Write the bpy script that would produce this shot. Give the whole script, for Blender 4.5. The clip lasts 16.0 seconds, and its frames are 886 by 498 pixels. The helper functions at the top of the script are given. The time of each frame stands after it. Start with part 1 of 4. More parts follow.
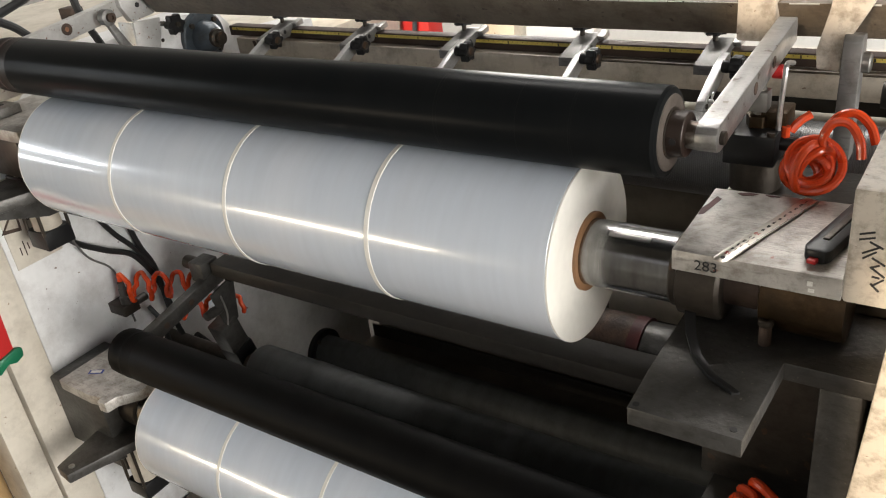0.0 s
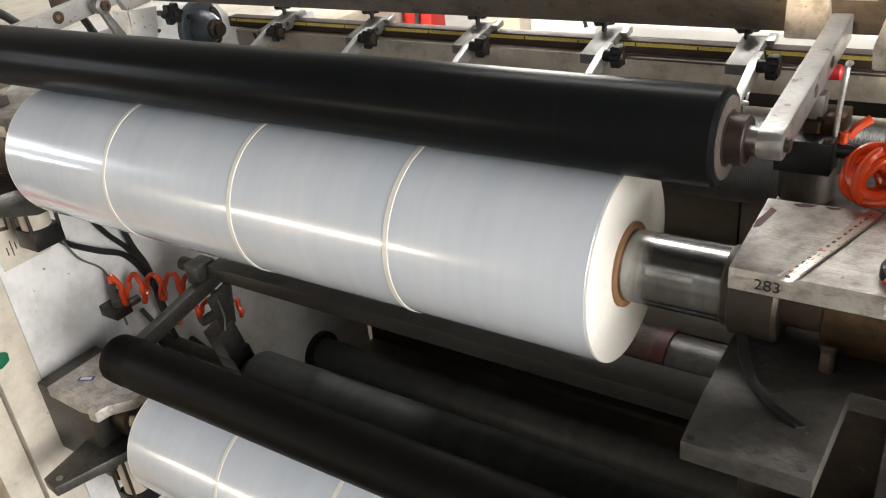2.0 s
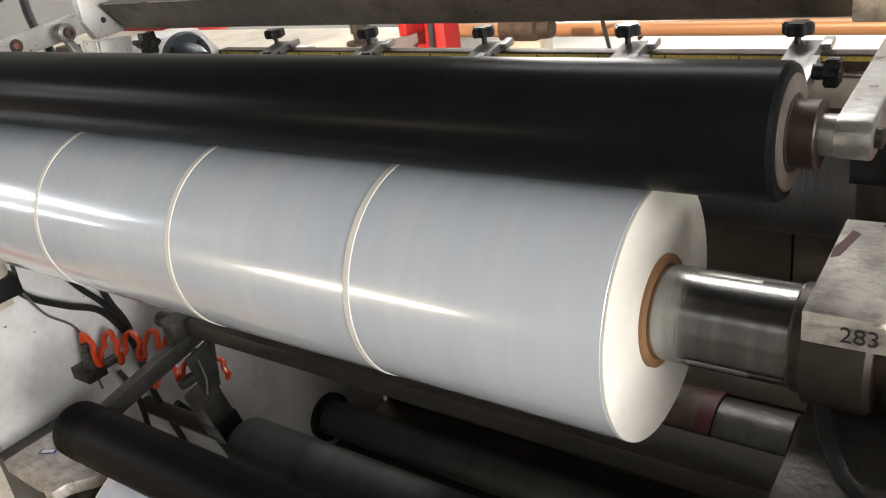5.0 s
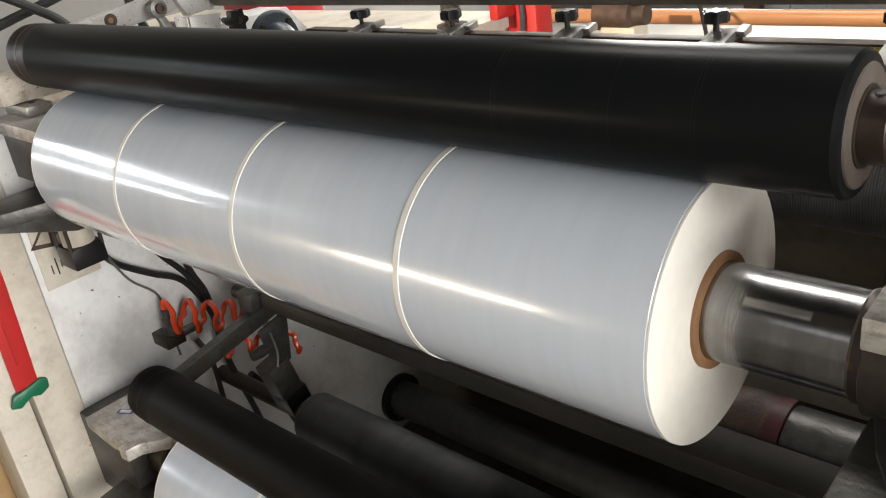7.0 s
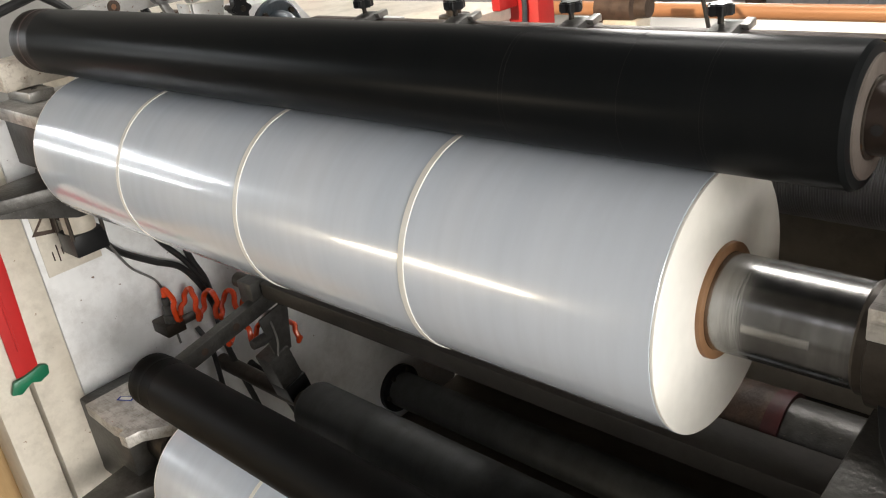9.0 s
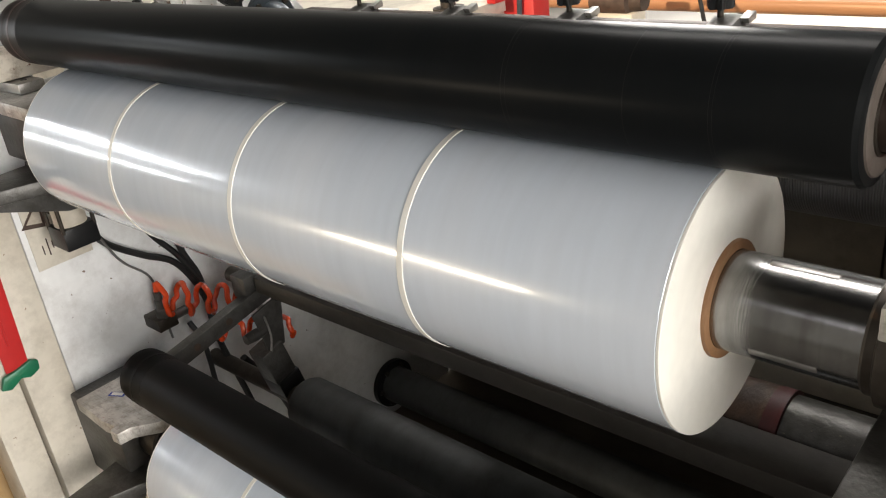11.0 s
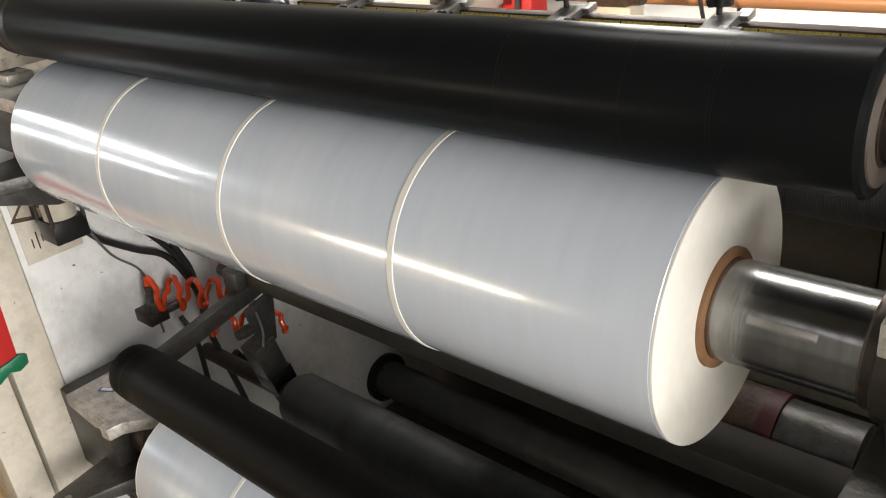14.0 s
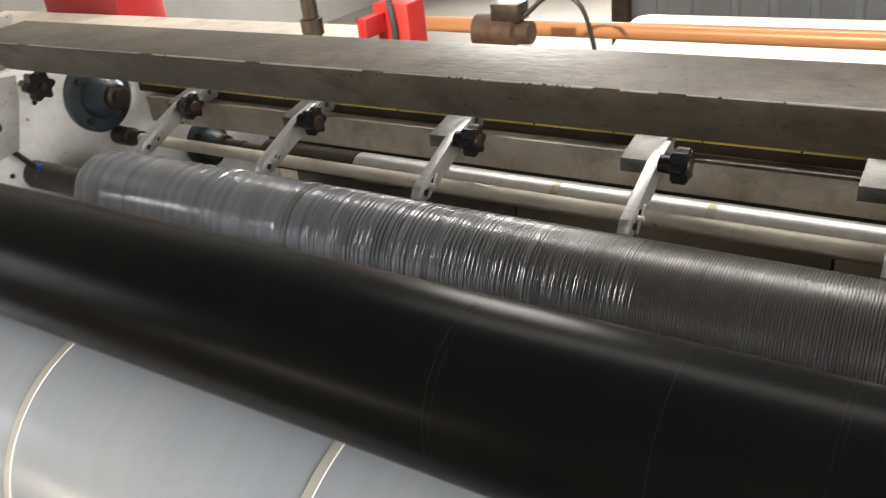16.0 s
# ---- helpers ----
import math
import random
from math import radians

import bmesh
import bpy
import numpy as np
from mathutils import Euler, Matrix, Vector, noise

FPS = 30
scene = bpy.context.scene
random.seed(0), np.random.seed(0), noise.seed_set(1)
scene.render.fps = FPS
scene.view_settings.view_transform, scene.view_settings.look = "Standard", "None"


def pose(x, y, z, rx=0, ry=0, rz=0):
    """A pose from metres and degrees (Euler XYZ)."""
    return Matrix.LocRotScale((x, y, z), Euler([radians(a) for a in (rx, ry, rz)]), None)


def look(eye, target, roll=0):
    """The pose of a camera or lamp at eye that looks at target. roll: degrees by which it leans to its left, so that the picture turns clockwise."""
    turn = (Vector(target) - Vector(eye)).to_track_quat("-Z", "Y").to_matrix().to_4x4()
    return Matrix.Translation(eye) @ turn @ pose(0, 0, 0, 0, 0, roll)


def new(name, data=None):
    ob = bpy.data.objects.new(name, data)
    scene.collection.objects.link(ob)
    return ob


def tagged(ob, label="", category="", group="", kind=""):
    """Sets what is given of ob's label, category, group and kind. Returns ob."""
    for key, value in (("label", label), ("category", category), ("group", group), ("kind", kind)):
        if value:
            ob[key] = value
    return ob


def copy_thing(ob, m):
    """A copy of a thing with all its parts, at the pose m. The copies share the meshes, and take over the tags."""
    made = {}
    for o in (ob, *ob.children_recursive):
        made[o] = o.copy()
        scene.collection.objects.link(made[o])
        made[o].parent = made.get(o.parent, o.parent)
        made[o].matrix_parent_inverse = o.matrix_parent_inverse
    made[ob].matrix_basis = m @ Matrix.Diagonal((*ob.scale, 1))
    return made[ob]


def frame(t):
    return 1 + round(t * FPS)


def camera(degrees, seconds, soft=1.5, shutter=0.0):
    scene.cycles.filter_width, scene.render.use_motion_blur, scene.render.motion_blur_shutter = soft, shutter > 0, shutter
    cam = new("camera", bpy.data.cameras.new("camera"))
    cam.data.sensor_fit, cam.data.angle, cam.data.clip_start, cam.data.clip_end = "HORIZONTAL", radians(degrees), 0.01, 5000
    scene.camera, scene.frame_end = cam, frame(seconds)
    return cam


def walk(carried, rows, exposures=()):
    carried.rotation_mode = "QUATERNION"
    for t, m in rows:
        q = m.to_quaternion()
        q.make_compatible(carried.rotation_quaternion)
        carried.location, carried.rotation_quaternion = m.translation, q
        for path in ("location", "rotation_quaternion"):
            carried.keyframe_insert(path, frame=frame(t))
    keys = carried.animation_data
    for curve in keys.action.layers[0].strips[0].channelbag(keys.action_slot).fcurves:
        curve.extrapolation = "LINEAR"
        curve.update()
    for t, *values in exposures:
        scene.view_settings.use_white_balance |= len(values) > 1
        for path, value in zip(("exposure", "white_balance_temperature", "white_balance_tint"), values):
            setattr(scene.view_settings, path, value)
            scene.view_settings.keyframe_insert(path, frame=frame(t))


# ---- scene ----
cam = camera(55.78, 16.0, soft=1.15, shutter=0.4)
PATH = [
    (0.0, pose(0.3497, -0.7268, 1.4456, 61.821, 6.648, 33.366)),
    (0.5, pose(0.3403, -0.7251, 1.4430, 61.606, 6.398, 33.138)),
    (1.0, pose(0.3270, -0.7193, 1.4421, 61.443, 6.204, 33.055)),
    (1.5, pose(0.3077, -0.7050, 1.4385, 61.449, 6.044, 32.991)),
    (2.0, pose(0.2768, -0.6896, 1.4292, 61.504, 5.762, 32.958)),
    (2.5, pose(0.2374, -0.6738, 1.4169, 61.623, 5.414, 32.834)),
    (3.0, pose(0.1850, -0.6418, 1.4034, 62.745, 5.494, 30.381)),
    (3.2, pose(0.1716, -0.6288, 1.3943, 63.592, 5.894, 28.928)),
    (5.5, pose(0.2317, -0.5119, 1.3147, 65.986, 7.741, 37.480)),
    (6.0, pose(0.2369, -0.5024, 1.3107, 65.833, 7.704, 39.949)),
    (6.5, pose(0.2374, -0.5013, 1.3121, 65.622, 7.725, 41.508)),
    (7.0, pose(0.2367, -0.5028, 1.3143, 65.480, 7.580, 41.756)),
    (7.5, pose(0.2375, -0.5035, 1.3155, 65.091, 7.316, 41.591)),
    (8.0, pose(0.2380, -0.5052, 1.3157, 65.128, 7.203, 41.914)),
    (9.0, pose(0.2335, -0.5088, 1.3128, 64.961, 7.001, 41.842)),
    (11.5, pose(0.2178, -0.5031, 1.3108, 64.216, 6.592, 41.219)),
    (12.0, pose(0.2166, -0.5022, 1.3114, 64.005, 6.561, 41.113)),
    (13.0, pose(0.2156, -0.4987, 1.3139, 63.859, 6.384, 41.262)),
    (13.5, pose(0.2143, -0.4945, 1.3145, 63.820, 6.215, 41.437)),
    (14.0, pose(0.2127, -0.4893, 1.3142, 63.772, 6.106, 41.337)),
    (14.5, pose(0.1907, -0.4504, 1.3211, 62.592, 5.752, 42.849)),
    (15.0, pose(0.1185, -0.3949, 1.3321, 63.110, 4.757, 40.357)),
    (15.5, pose(0.0683, -0.3389, 1.3705, 62.622, 5.147, 36.754)),
    (15.8, pose(0.0428, -0.2862, 1.3839, 62.426, 5.770, 34.480)),
    (16.0, pose(0.0294, -0.2687, 1.3882, 62.364, 6.026, 32.478)),
]
# the picture brightens a little as it nears the roll and turns warmer over the rollers
walk(cam, PATH, [(0.0, 0.0, 6500, 10), (1.0, 0.08, 6500, 10), (2.0, 0.20, 6500, 10), (3.2, 0.22, 6500, 10), (5.5, 0.03, 6500, 10), (14.3, 0.04, 6600, 10), (15.2, 0.10, 6950, 11), (15.6, 0.20, 6950, 11), (16.0, 0.14, 6650, 10)])

# ---- world, sun, window light ----
world = bpy.data.worlds.new("world")
scene.world = world
world.use_nodes = True
wn = world.node_tree
sky = wn.nodes.new("ShaderNodeTexSky")
sky.sky_type, sky.sun_disc = "NISHITA", False
sky.sun_elevation, sky.sun_rotation = radians(26.6), radians(180)
wn.nodes["Background"].inputs[1].default_value = 0.15
wn.links.new(sky.outputs[0], wn.nodes["Background"].inputs[0])
sun = new("sun", bpy.data.lights.new("sun", "SUN"))
sun.data.energy, sun.data.angle, sun.data.color = 5.0, radians(0.5), (1.0, 0.80, 0.58)
sun.matrix_world = look((0, 0, 0), (0, 1, -0.5))


def window_light(name, eye, target, w, h, watts, color):
    a = new(name, bpy.data.lights.new(name, "AREA"))
    a.data.shape, a.data.size, a.data.size_y = "RECTANGLE", w, h
    a.data.energy, a.data.color = watts, color
    a.matrix_world = look(eye, target)
    return a


# daylight in the openings of the hall, and an added overhead fill
window_light("daylight_west_window", (-4.42, -1.95, 1.93), (0, -1.95, 1.9), 1.25, 0.2, 18, (0.93, 0.97, 1.0))
window_light("daylight_west_vent", (-4.42, -1.95, 1.27), (0, -1.95, 1.25), 1.25, 0.12, 10, (0.93, 0.97, 1.0))
window_light("daylight_south_vent", (-3.5, -3.92, 0.55), (-3.0, 0, 0.9), 1.6, 0.22, 46, (1.0, 0.86, 0.66))
window_light("daylight_north_door", (-1.9, 5.9, 2.1), (-0.6, 0, 0.8), 3.4, 3.0, 475, (1.0, 0.955, 0.895))
window_light("daylight_east_door", (4.42, -1.0, 1.7), (0, -0.4, 1.0), 2.6, 2.4, 365, (1.0, 0.965, 0.915))
# fill lamp added below the closed ceiling to brighten the top faces
window_light("overhead_fill", (-1.1, 2.5, 4.46), (-0.8, 1.0, 0.0), 3.2, 1.2, 235, (1.0, 0.965, 0.92))


# ---- materials ----
def surf(name, col, col2, rough=0.5, metal=0.0, scale=8.0, fine=120.0, bump=0.15, stretch=(1, 1, 1), spots=None, spot_scale=14.0, spot_cut=0.66, rvar=0.12, contrast=(0.35, 0.65), coat=0.0, detail=6.0, spec=0.5, grime=0.0, grime_scale=38.0, scratch=0.0, scratch_dir=(1, 30, 8)):
    m = bpy.data.materials.new(name)
    m.use_nodes = True
    t = m.node_tree
    b = t.nodes["Principled BSDF"]
    tc, mp = t.nodes.new("ShaderNodeTexCoord"), t.nodes.new("ShaderNodeMapping")
    mp.inputs["Scale"].default_value = stretch
    t.links.new(tc.outputs["Object"], mp.inputs["Vector"])

    def noisy(s, d, src=mp.outputs["Vector"]):
        n = t.nodes.new("ShaderNodeTexNoise")
        n.inputs["Scale"].default_value, n.inputs["Detail"].default_value = s, d
        t.links.new(src, n.inputs["Vector"])
        return n

    def ramp(src, lo, hi):
        r = t.nodes.new("ShaderNodeMapRange")
        r.inputs["From Min"].default_value, r.inputs["From Max"].default_value = lo, hi
        t.links.new(src, r.inputs["Value"])
        return r.outputs[0]

    def mix(f, a, c):
        x = t.nodes.new("ShaderNodeMix")
        x.data_type = "RGBA"
        t.links.new(f, x.inputs[0])
        for v, i in ((a, 6), (c, 7)):
            if isinstance(v, tuple):
                x.inputs[i].default_value = (*v, 1)
            else:
                t.links.new(v, x.inputs[i])
        return x.outputs[2]

    big, small = noisy(scale, detail), noisy(fine, 3.0)
    c = mix(ramp(big.outputs[0], *contrast), col, col2)
    g = ramp(small.outputs[0], 0.3, 0.7)
    dark = tuple(v * 0.82 for v in col)
    c2 = mix(g, dark, col)
    x = t.nodes.new("ShaderNodeMix")
    x.data_type, x.blend_type = "RGBA", "MIX"
    x.inputs[0].default_value = 0.3
    t.links.new(c, x.inputs[6])
    t.links.new(c2, x.inputs[7])
    c = x.outputs[2]
    if spots:
        sp = noisy(spot_scale, 5.0, tc.outputs["Object"])
        c = mix(ramp(sp.outputs[0], spot_cut, spot_cut + 0.03), c, spots)
    if grime:
        gn = noisy(grime_scale, 9.0, tc.outputs["Object"])
        gn.inputs["Roughness"].default_value = 0.72
        f = ramp(gn.outputs[0], 0.46, 0.66)
        gm = t.nodes.new("ShaderNodeMath")
        gm.operation = "MULTIPLY"
        gm.inputs[1].default_value = grime
        t.links.new(f, gm.inputs[0])
        c = mix(gm.outputs[0], c, tuple(v * k for v, k in zip(col, (0.30, 0.26, 0.22))))
    if scratch:
        sm = t.nodes.new("ShaderNodeMapping")
        sm.inputs["Scale"].default_value = scratch_dir
        sm.inputs["Rotation"].default_value = (0.2, 0.1, 0.5)
        t.links.new(tc.outputs["Object"], sm.inputs["Vector"])
        sn = noisy(26.0, 4.0, sm.outputs["Vector"])
        gm = t.nodes.new("ShaderNodeMath")
        gm.operation = "MULTIPLY"
        gm.inputs[1].default_value = scratch
        t.links.new(ramp(sn.outputs[0], 0.58, 0.66), gm.inputs[0])
        c = mix(gm.outputs[0], c, tuple(v * 0.35 for v in col))
    t.links.new(c, b.inputs["Base Color"])
    rr = t.nodes.new("ShaderNodeMapRange")
    rr.inputs["To Min"].default_value, rr.inputs["To Max"].default_value = max(0.03, rough - rvar), min(1, rough + rvar)
    t.links.new(big.outputs[0], rr.inputs["Value"])
    t.links.new(rr.outputs[0], b.inputs["Roughness"])
    b.inputs["Metallic"].default_value = metal
    b.inputs["Coat Weight"].default_value, b.inputs["Coat Roughness"].default_value = coat, 0.09
    b.inputs["Specular IOR Level"].default_value = spec
    if bump:
        bp = t.nodes.new("ShaderNodeBump")
        bp.inputs["Strength"].default_value, bp.inputs["Distance"].default_value = bump, 0.002
        t.links.new(small.outputs[0], bp.inputs["Height"])
        t.links.new(bp.outputs[0], b.inputs["Normal"])
    return m


M = {
    "film": surf("wound_film", (0.615, 0.675, 0.755), (0.715, 0.75, 0.805), 0.23, 0.0, 3.0, 40.0, 0.02, (2.2, 0.25, 0.25), rvar=0.08, coat=0.9, spec=0.8),
    "film_end": surf("film_layer_edge", (0.88, 0.86, 0.80), (0.80, 0.77, 0.69), 0.42, 0.0, 5.0, 90.0, 0.05),
    "ring": surf("cream_slit_edge", (0.86, 0.84, 0.78), (0.80, 0.77, 0.69), 0.45, 0.0, 30.0, 200.0, 0.05),
    "core": surf("brown_core_board", (0.30, 0.16, 0.075), (0.22, 0.11, 0.05), 0.6, 0.0, 40.0, 300.0, 0.2),
    "chrome": surf("polished_shaft", (0.40, 0.40, 0.395), (0.22, 0.218, 0.215), 0.22, 1.0, 6.0, 60.0, 0.04, (14, 1, 1), rvar=0.10, grime=0.4, grime_scale=20.0),
    "rubber": surf("black_rubber", (0.0072, 0.0081, 0.0087), (0.0096, 0.0101, 0.0103), 0.29, 0.0, 6.0, 80.0, 0.0, (3, 0.5, 0.5), rvar=0.03, spec=0.03),
    "rubber_worn": surf("worn_rubber_end", (0.020, 0.015, 0.013), (0.012, 0.008, 0.007), 0.42, 0.0, 40.0, 80.0, 0.1, (4, 0.3, 0.3), spec=0.2),
    "scuff": surf("reddish_scuff", (0.045, 0.018, 0.014), (0.02, 0.012, 0.010), 0.4, 0.0, 40.0, 80.0, 0.05, (1, 3, 3), spec=0.3),
    "rubber_matt": surf("matt_black_rubber", (0.0040, 0.0038, 0.0036), (0.0065, 0.0060, 0.0054), 0.5, 0.0, 6.0, 80.0, 0.0, (4, 0.6, 0.6), rvar=0.05, spec=0.06),
    "steel": surf("ground_steel", (0.40, 0.39, 0.37), (0.26, 0.25, 0.235), 0.36, 0.85, 16.0, 160.0, 0.25, spots=(0.10, 0.075, 0.06), spot_cut=0.68, grime=0.5, scratch=0.35),
    "steel_plate": surf("scuffed_steel_plate", (0.58, 0.555, 0.515), (0.36, 0.34, 0.31), 0.44, 0.35, 26.0, 180.0, 0.4, spots=(0.30, 0.07, 0.055), spot_scale=40.0, spot_cut=0.72, grime=0.7, grime_scale=55.0, scratch=0.6),
    "steel_dark": surf("oily_steel", (0.066, 0.054, 0.042), (0.030, 0.025, 0.020), 0.42, 0.5, 12.0, 120.0, 0.3, spots=(0.10, 0.058, 0.034), spot_scale=48.0, spot_cut=0.64, grime=0.6),
    # dark from oil, with the shade inside the machine put into the colour
    "steel_plate_dark": surf("oily_shaded_steel_plate", (0.100, 0.097, 0.091), (0.066, 0.063, 0.058), 0.42, 0.5, 14.0, 140.0, 0.4, spots=(0.17, 0.155, 0.125), spot_scale=230.0, spot_cut=0.68, grime=0.5, grime_scale=60.0, scratch=0.3, contrast=(0.42, 0.58)),
    "alu": surf("bright_aluminium", (0.46, 0.455, 0.44), (0.33, 0.325, 0.315), 0.38, 0.8, 26.0, 190.0, 0.2, spots=(0.13, 0.10, 0.08), spot_scale=75.0, spot_cut=0.66, grime=0.4, scratch=0.4),
    "rust": surf("rusty_steel", (0.085, 0.055, 0.04), (0.05, 0.034, 0.025), 0.6, 0.25, 20.0, 160.0, 0.4, grime=0.4),
    "beam": surf("worn_grey_beam", (0.165, 0.134, 0.100), (0.086, 0.069, 0.051), 0.48, 0.1, 7.0, 150.0, 0.4, (0.5, 1, 1), spots=(0.040, 0.028, 0.021), spot_scale=90.0, spot_cut=0.675, grime=0.9, grime_scale=17.0, scratch=0.25, scratch_dir=(8, 1.5, 1.5), contrast=(0.42, 0.58)),
    "cream": surf("cream_paint", (0.66, 0.61, 0.52), (0.54, 0.48, 0.39), 0.5, 0.0, 4.0, 60.0, 0.1, spots=(0.24, 0.16, 0.10), spot_scale=70.0, spot_cut=0.70, grime=0.35, grime_scale=12.0),
    "cream_dirty": surf("dirty_cream_paint", (0.62, 0.56, 0.47), (0.47, 0.41, 0.33), 0.42, 0.0, 5.0, 80.0, 0.2, (0.5, 3, 3), spots=(0.12, 0.07, 0.04), spot_scale=60.0, spot_cut=0.70, grime=0.6, grime_scale=14.0),
    "white": surf("dirty_white_paint", (0.76, 0.76, 0.755), (0.64, 0.62, 0.585), 0.48, 0.0, 3.0, 60.0, 0.1, spots=(0.16, 0.10, 0.075), spot_scale=70.0, spot_cut=0.71, contrast=(0.45, 0.85), grime=0.35, grime_scale=9.0),
    "chipped": surf("chipped_white_paint", (0.64, 0.585, 0.50), (0.46, 0.40, 0.325), 0.5, 0.0, 9.0, 90.0, 0.3, spots=(0.15, 0.06, 0.045), spot_scale=120.0, spot_cut=0.69, grime=0.75, grime_scale=48.0),
    "plastic": surf("black_plastic", (0.012, 0.012, 0.013), (0.018, 0.018, 0.018), 0.35, 0.0, 30.0, 200.0, 0.1, spec=0.3),
    "hose": surf("black_hose", (0.012, 0.012, 0.012), (0.02, 0.02, 0.02), 0.45, 0.0, 30.0, 200.0, 0.1),
    "grey_wire": surf("grey_wire", (0.16, 0.155, 0.145), (0.11, 0.105, 0.10), 0.6, 0.0, 30.0, 200.0, 0.0),
    "orange": surf("orange_tube", (0.66, 0.065, 0.012), (0.55, 0.05, 0.010), 0.25, 0.0, 20.0, 120.0, 0.03, coat=0.3),
    "red": surf("red_paint", (0.52, 0.02, 0.02), (0.40, 0.018, 0.016), 0.45, 0.0, 10.0, 120.0, 0.1),
    "green": surf("green_tape", (0.01, 0.15, 0.07), (0.008, 0.10, 0.05), 0.4, 0.0, 30.0, 120.0, 0.3),
    "yellow": surf("yellow_tape_measure", (0.80, 0.64, 0.16), (0.70, 0.54, 0.11), 0.45, 0.0, 20.0, 150.0, 0.05, grime=0.2),
    "ink": surf("black_ink", (0.015, 0.014, 0.014), (0.02, 0.02, 0.02), 0.6, 0.0, 20.0, 120.0, 0.0),
    "dark_red": surf("dull_red_paint", (0.085, 0.008, 0.007), (0.035, 0.006, 0.005), 0.55, 0.0, 20.0, 120.0, 0.2, grime=0.6),
    "red_ink": surf("red_ink", (0.45, 0.03, 0.03), (0.4, 0.03, 0.03), 0.6, 0.0, 20.0, 120.0, 0.0),
    "ruler": surf("satin_ruler_steel", (0.58, 0.55, 0.48), (0.50, 0.47, 0.41), 0.32, 0.8, 20.0, 200.0, 0.05),
    "brass": surf("oily_bronze", (0.085, 0.052, 0.024), (0.030, 0.020, 0.011), 0.4, 0.7, 26.0, 140.0, 0.3, grime=0.7, contrast=(0.42, 0.6)),
    "blue_grey": surf("blue_grey_paint", (0.06, 0.078, 0.095), (0.035, 0.045, 0.055), 0.42, 0.2, 14.0, 120.0, 0.2, grime=0.7),
    "film_grey": surf("film_wrapped_roller", (0.33, 0.345, 0.37), (0.17, 0.178, 0.195), 0.20, 0.45, 1.0, 8.0, 0.35, (70, 2.5, 2.5), rvar=0.12, contrast=(0.36, 0.64), detail=5.0),
    "groove": surf("grooved_steel", (0.175, 0.17, 0.165), (0.115, 0.112, 0.11), 0.34, 0.5, 8.0, 60.0, 0.1, (4, 1, 1)),
    "dark_roll": surf("dark_grey_roller", (0.050, 0.054, 0.053), (0.034, 0.036, 0.035), 0.6, 0.1, 8.0, 60.0, 0.1, (4, 1, 1), grime=0.4),
    # dark coat: oil on the beams, and shade put into colour at the back
    "deep": surf("dark_oil_and_shade_paint", (0.042, 0.036, 0.028), (0.020, 0.017, 0.013), 0.55, 0.1, 6.0, 80.0, 0.2, grime=0.5),
    "copper": surf("varnished_wood_tube", (0.40, 0.20, 0.095), (0.30, 0.14, 0.065), 0.35, 0.1, 3.0, 60.0, 0.05, (1, 12, 12)),
    "wood": surf("plywood", (0.42, 0.28, 0.13), (0.30, 0.19, 0.085), 0.6, 0.0, 6.0, 60.0, 0.2, (6, 6, 1)),
    "floor": surf("concrete_floor", (0.19, 0.175, 0.155), (0.12, 0.11, 0.098), 0.6, 0.0, 1.5, 40.0, 0.2),
    "wall": surf("wall_paint", (0.24, 0.235, 0.22), (0.18, 0.175, 0.165), 0.7, 0.0, 1.2, 30.0, 0.1),
    "sheet": surf("corrugated_sheet", (0.34, 0.36, 0.38), (0.26, 0.275, 0.29), 0.45, 0.3, 2.0, 40.0, 0.1),
    "rust_roll": surf("rust_brown_roll", (0.085, 0.043, 0.023), (0.016, 0.011, 0.008), 0.6, 0.1, 26.0, 90.0, 0.8, (2, 1, 1), grime=0.8),
    "blue": surf("blue_label", (0.03, 0.06, 0.30), (0.03, 0.05, 0.25), 0.5, 0.0, 20.0, 120.0, 0.0),
    "clamp_steel": surf("dull_clamp_steel", (0.27, 0.265, 0.255), (0.18, 0.175, 0.168), 0.48, 0.6, 30.0, 160.0, 0.25, grime=0.5, scratch=0.4),
    "collar": surf("brown_oiled_collar", (0.045, 0.028, 0.020), (0.026, 0.017, 0.013), 0.45, 0.3, 30.0, 160.0, 0.3, grime=0.5),
    "paint_mark": surf("faded_yellow_paint", (0.36, 0.31, 0.15), (0.30, 0.28, 0.20), 0.45, 0.4, 60.0, 160.0, 0.1, spots=(0.38, 0.38, 0.37), spot_scale=90.0, spot_cut=0.5),
    # pale colour that carries the gleam of the beam's lit, worn edge
    "pale_lit_edge": surf("worn_and_lit_edge", (0.60, 0.58, 0.54), (0.44, 0.42, 0.38), 0.4, 0.3, 30.0, 160.0, 0.1),
    "bracket": surf("rust_specked_plate", (0.62, 0.61, 0.585), (0.46, 0.445, 0.42), 0.42, 0.5, 18.0, 160.0, 0.2, spots=(0.20, 0.10, 0.06), spot_scale=150.0, spot_cut=0.66, grime=0.25),
    "holder": surf("clean_aluminium", (0.66, 0.66, 0.655), (0.52, 0.52, 0.515), 0.34, 0.75, 26.0, 190.0, 0.15, grime=0.25, scratch=0.3),
    "copper_bolt": surf("copper_bolt", (0.45, 0.24, 0.15), (0.32, 0.16, 0.10), 0.35, 0.8, 20.0, 120.0, 0.1),
    "rubber_ring": surf("greyed_rubber", (0.013, 0.0125, 0.012), (0.010, 0.0098, 0.0095), 0.4, 0.0, 30.0, 90.0, 0.0, spec=0.08),
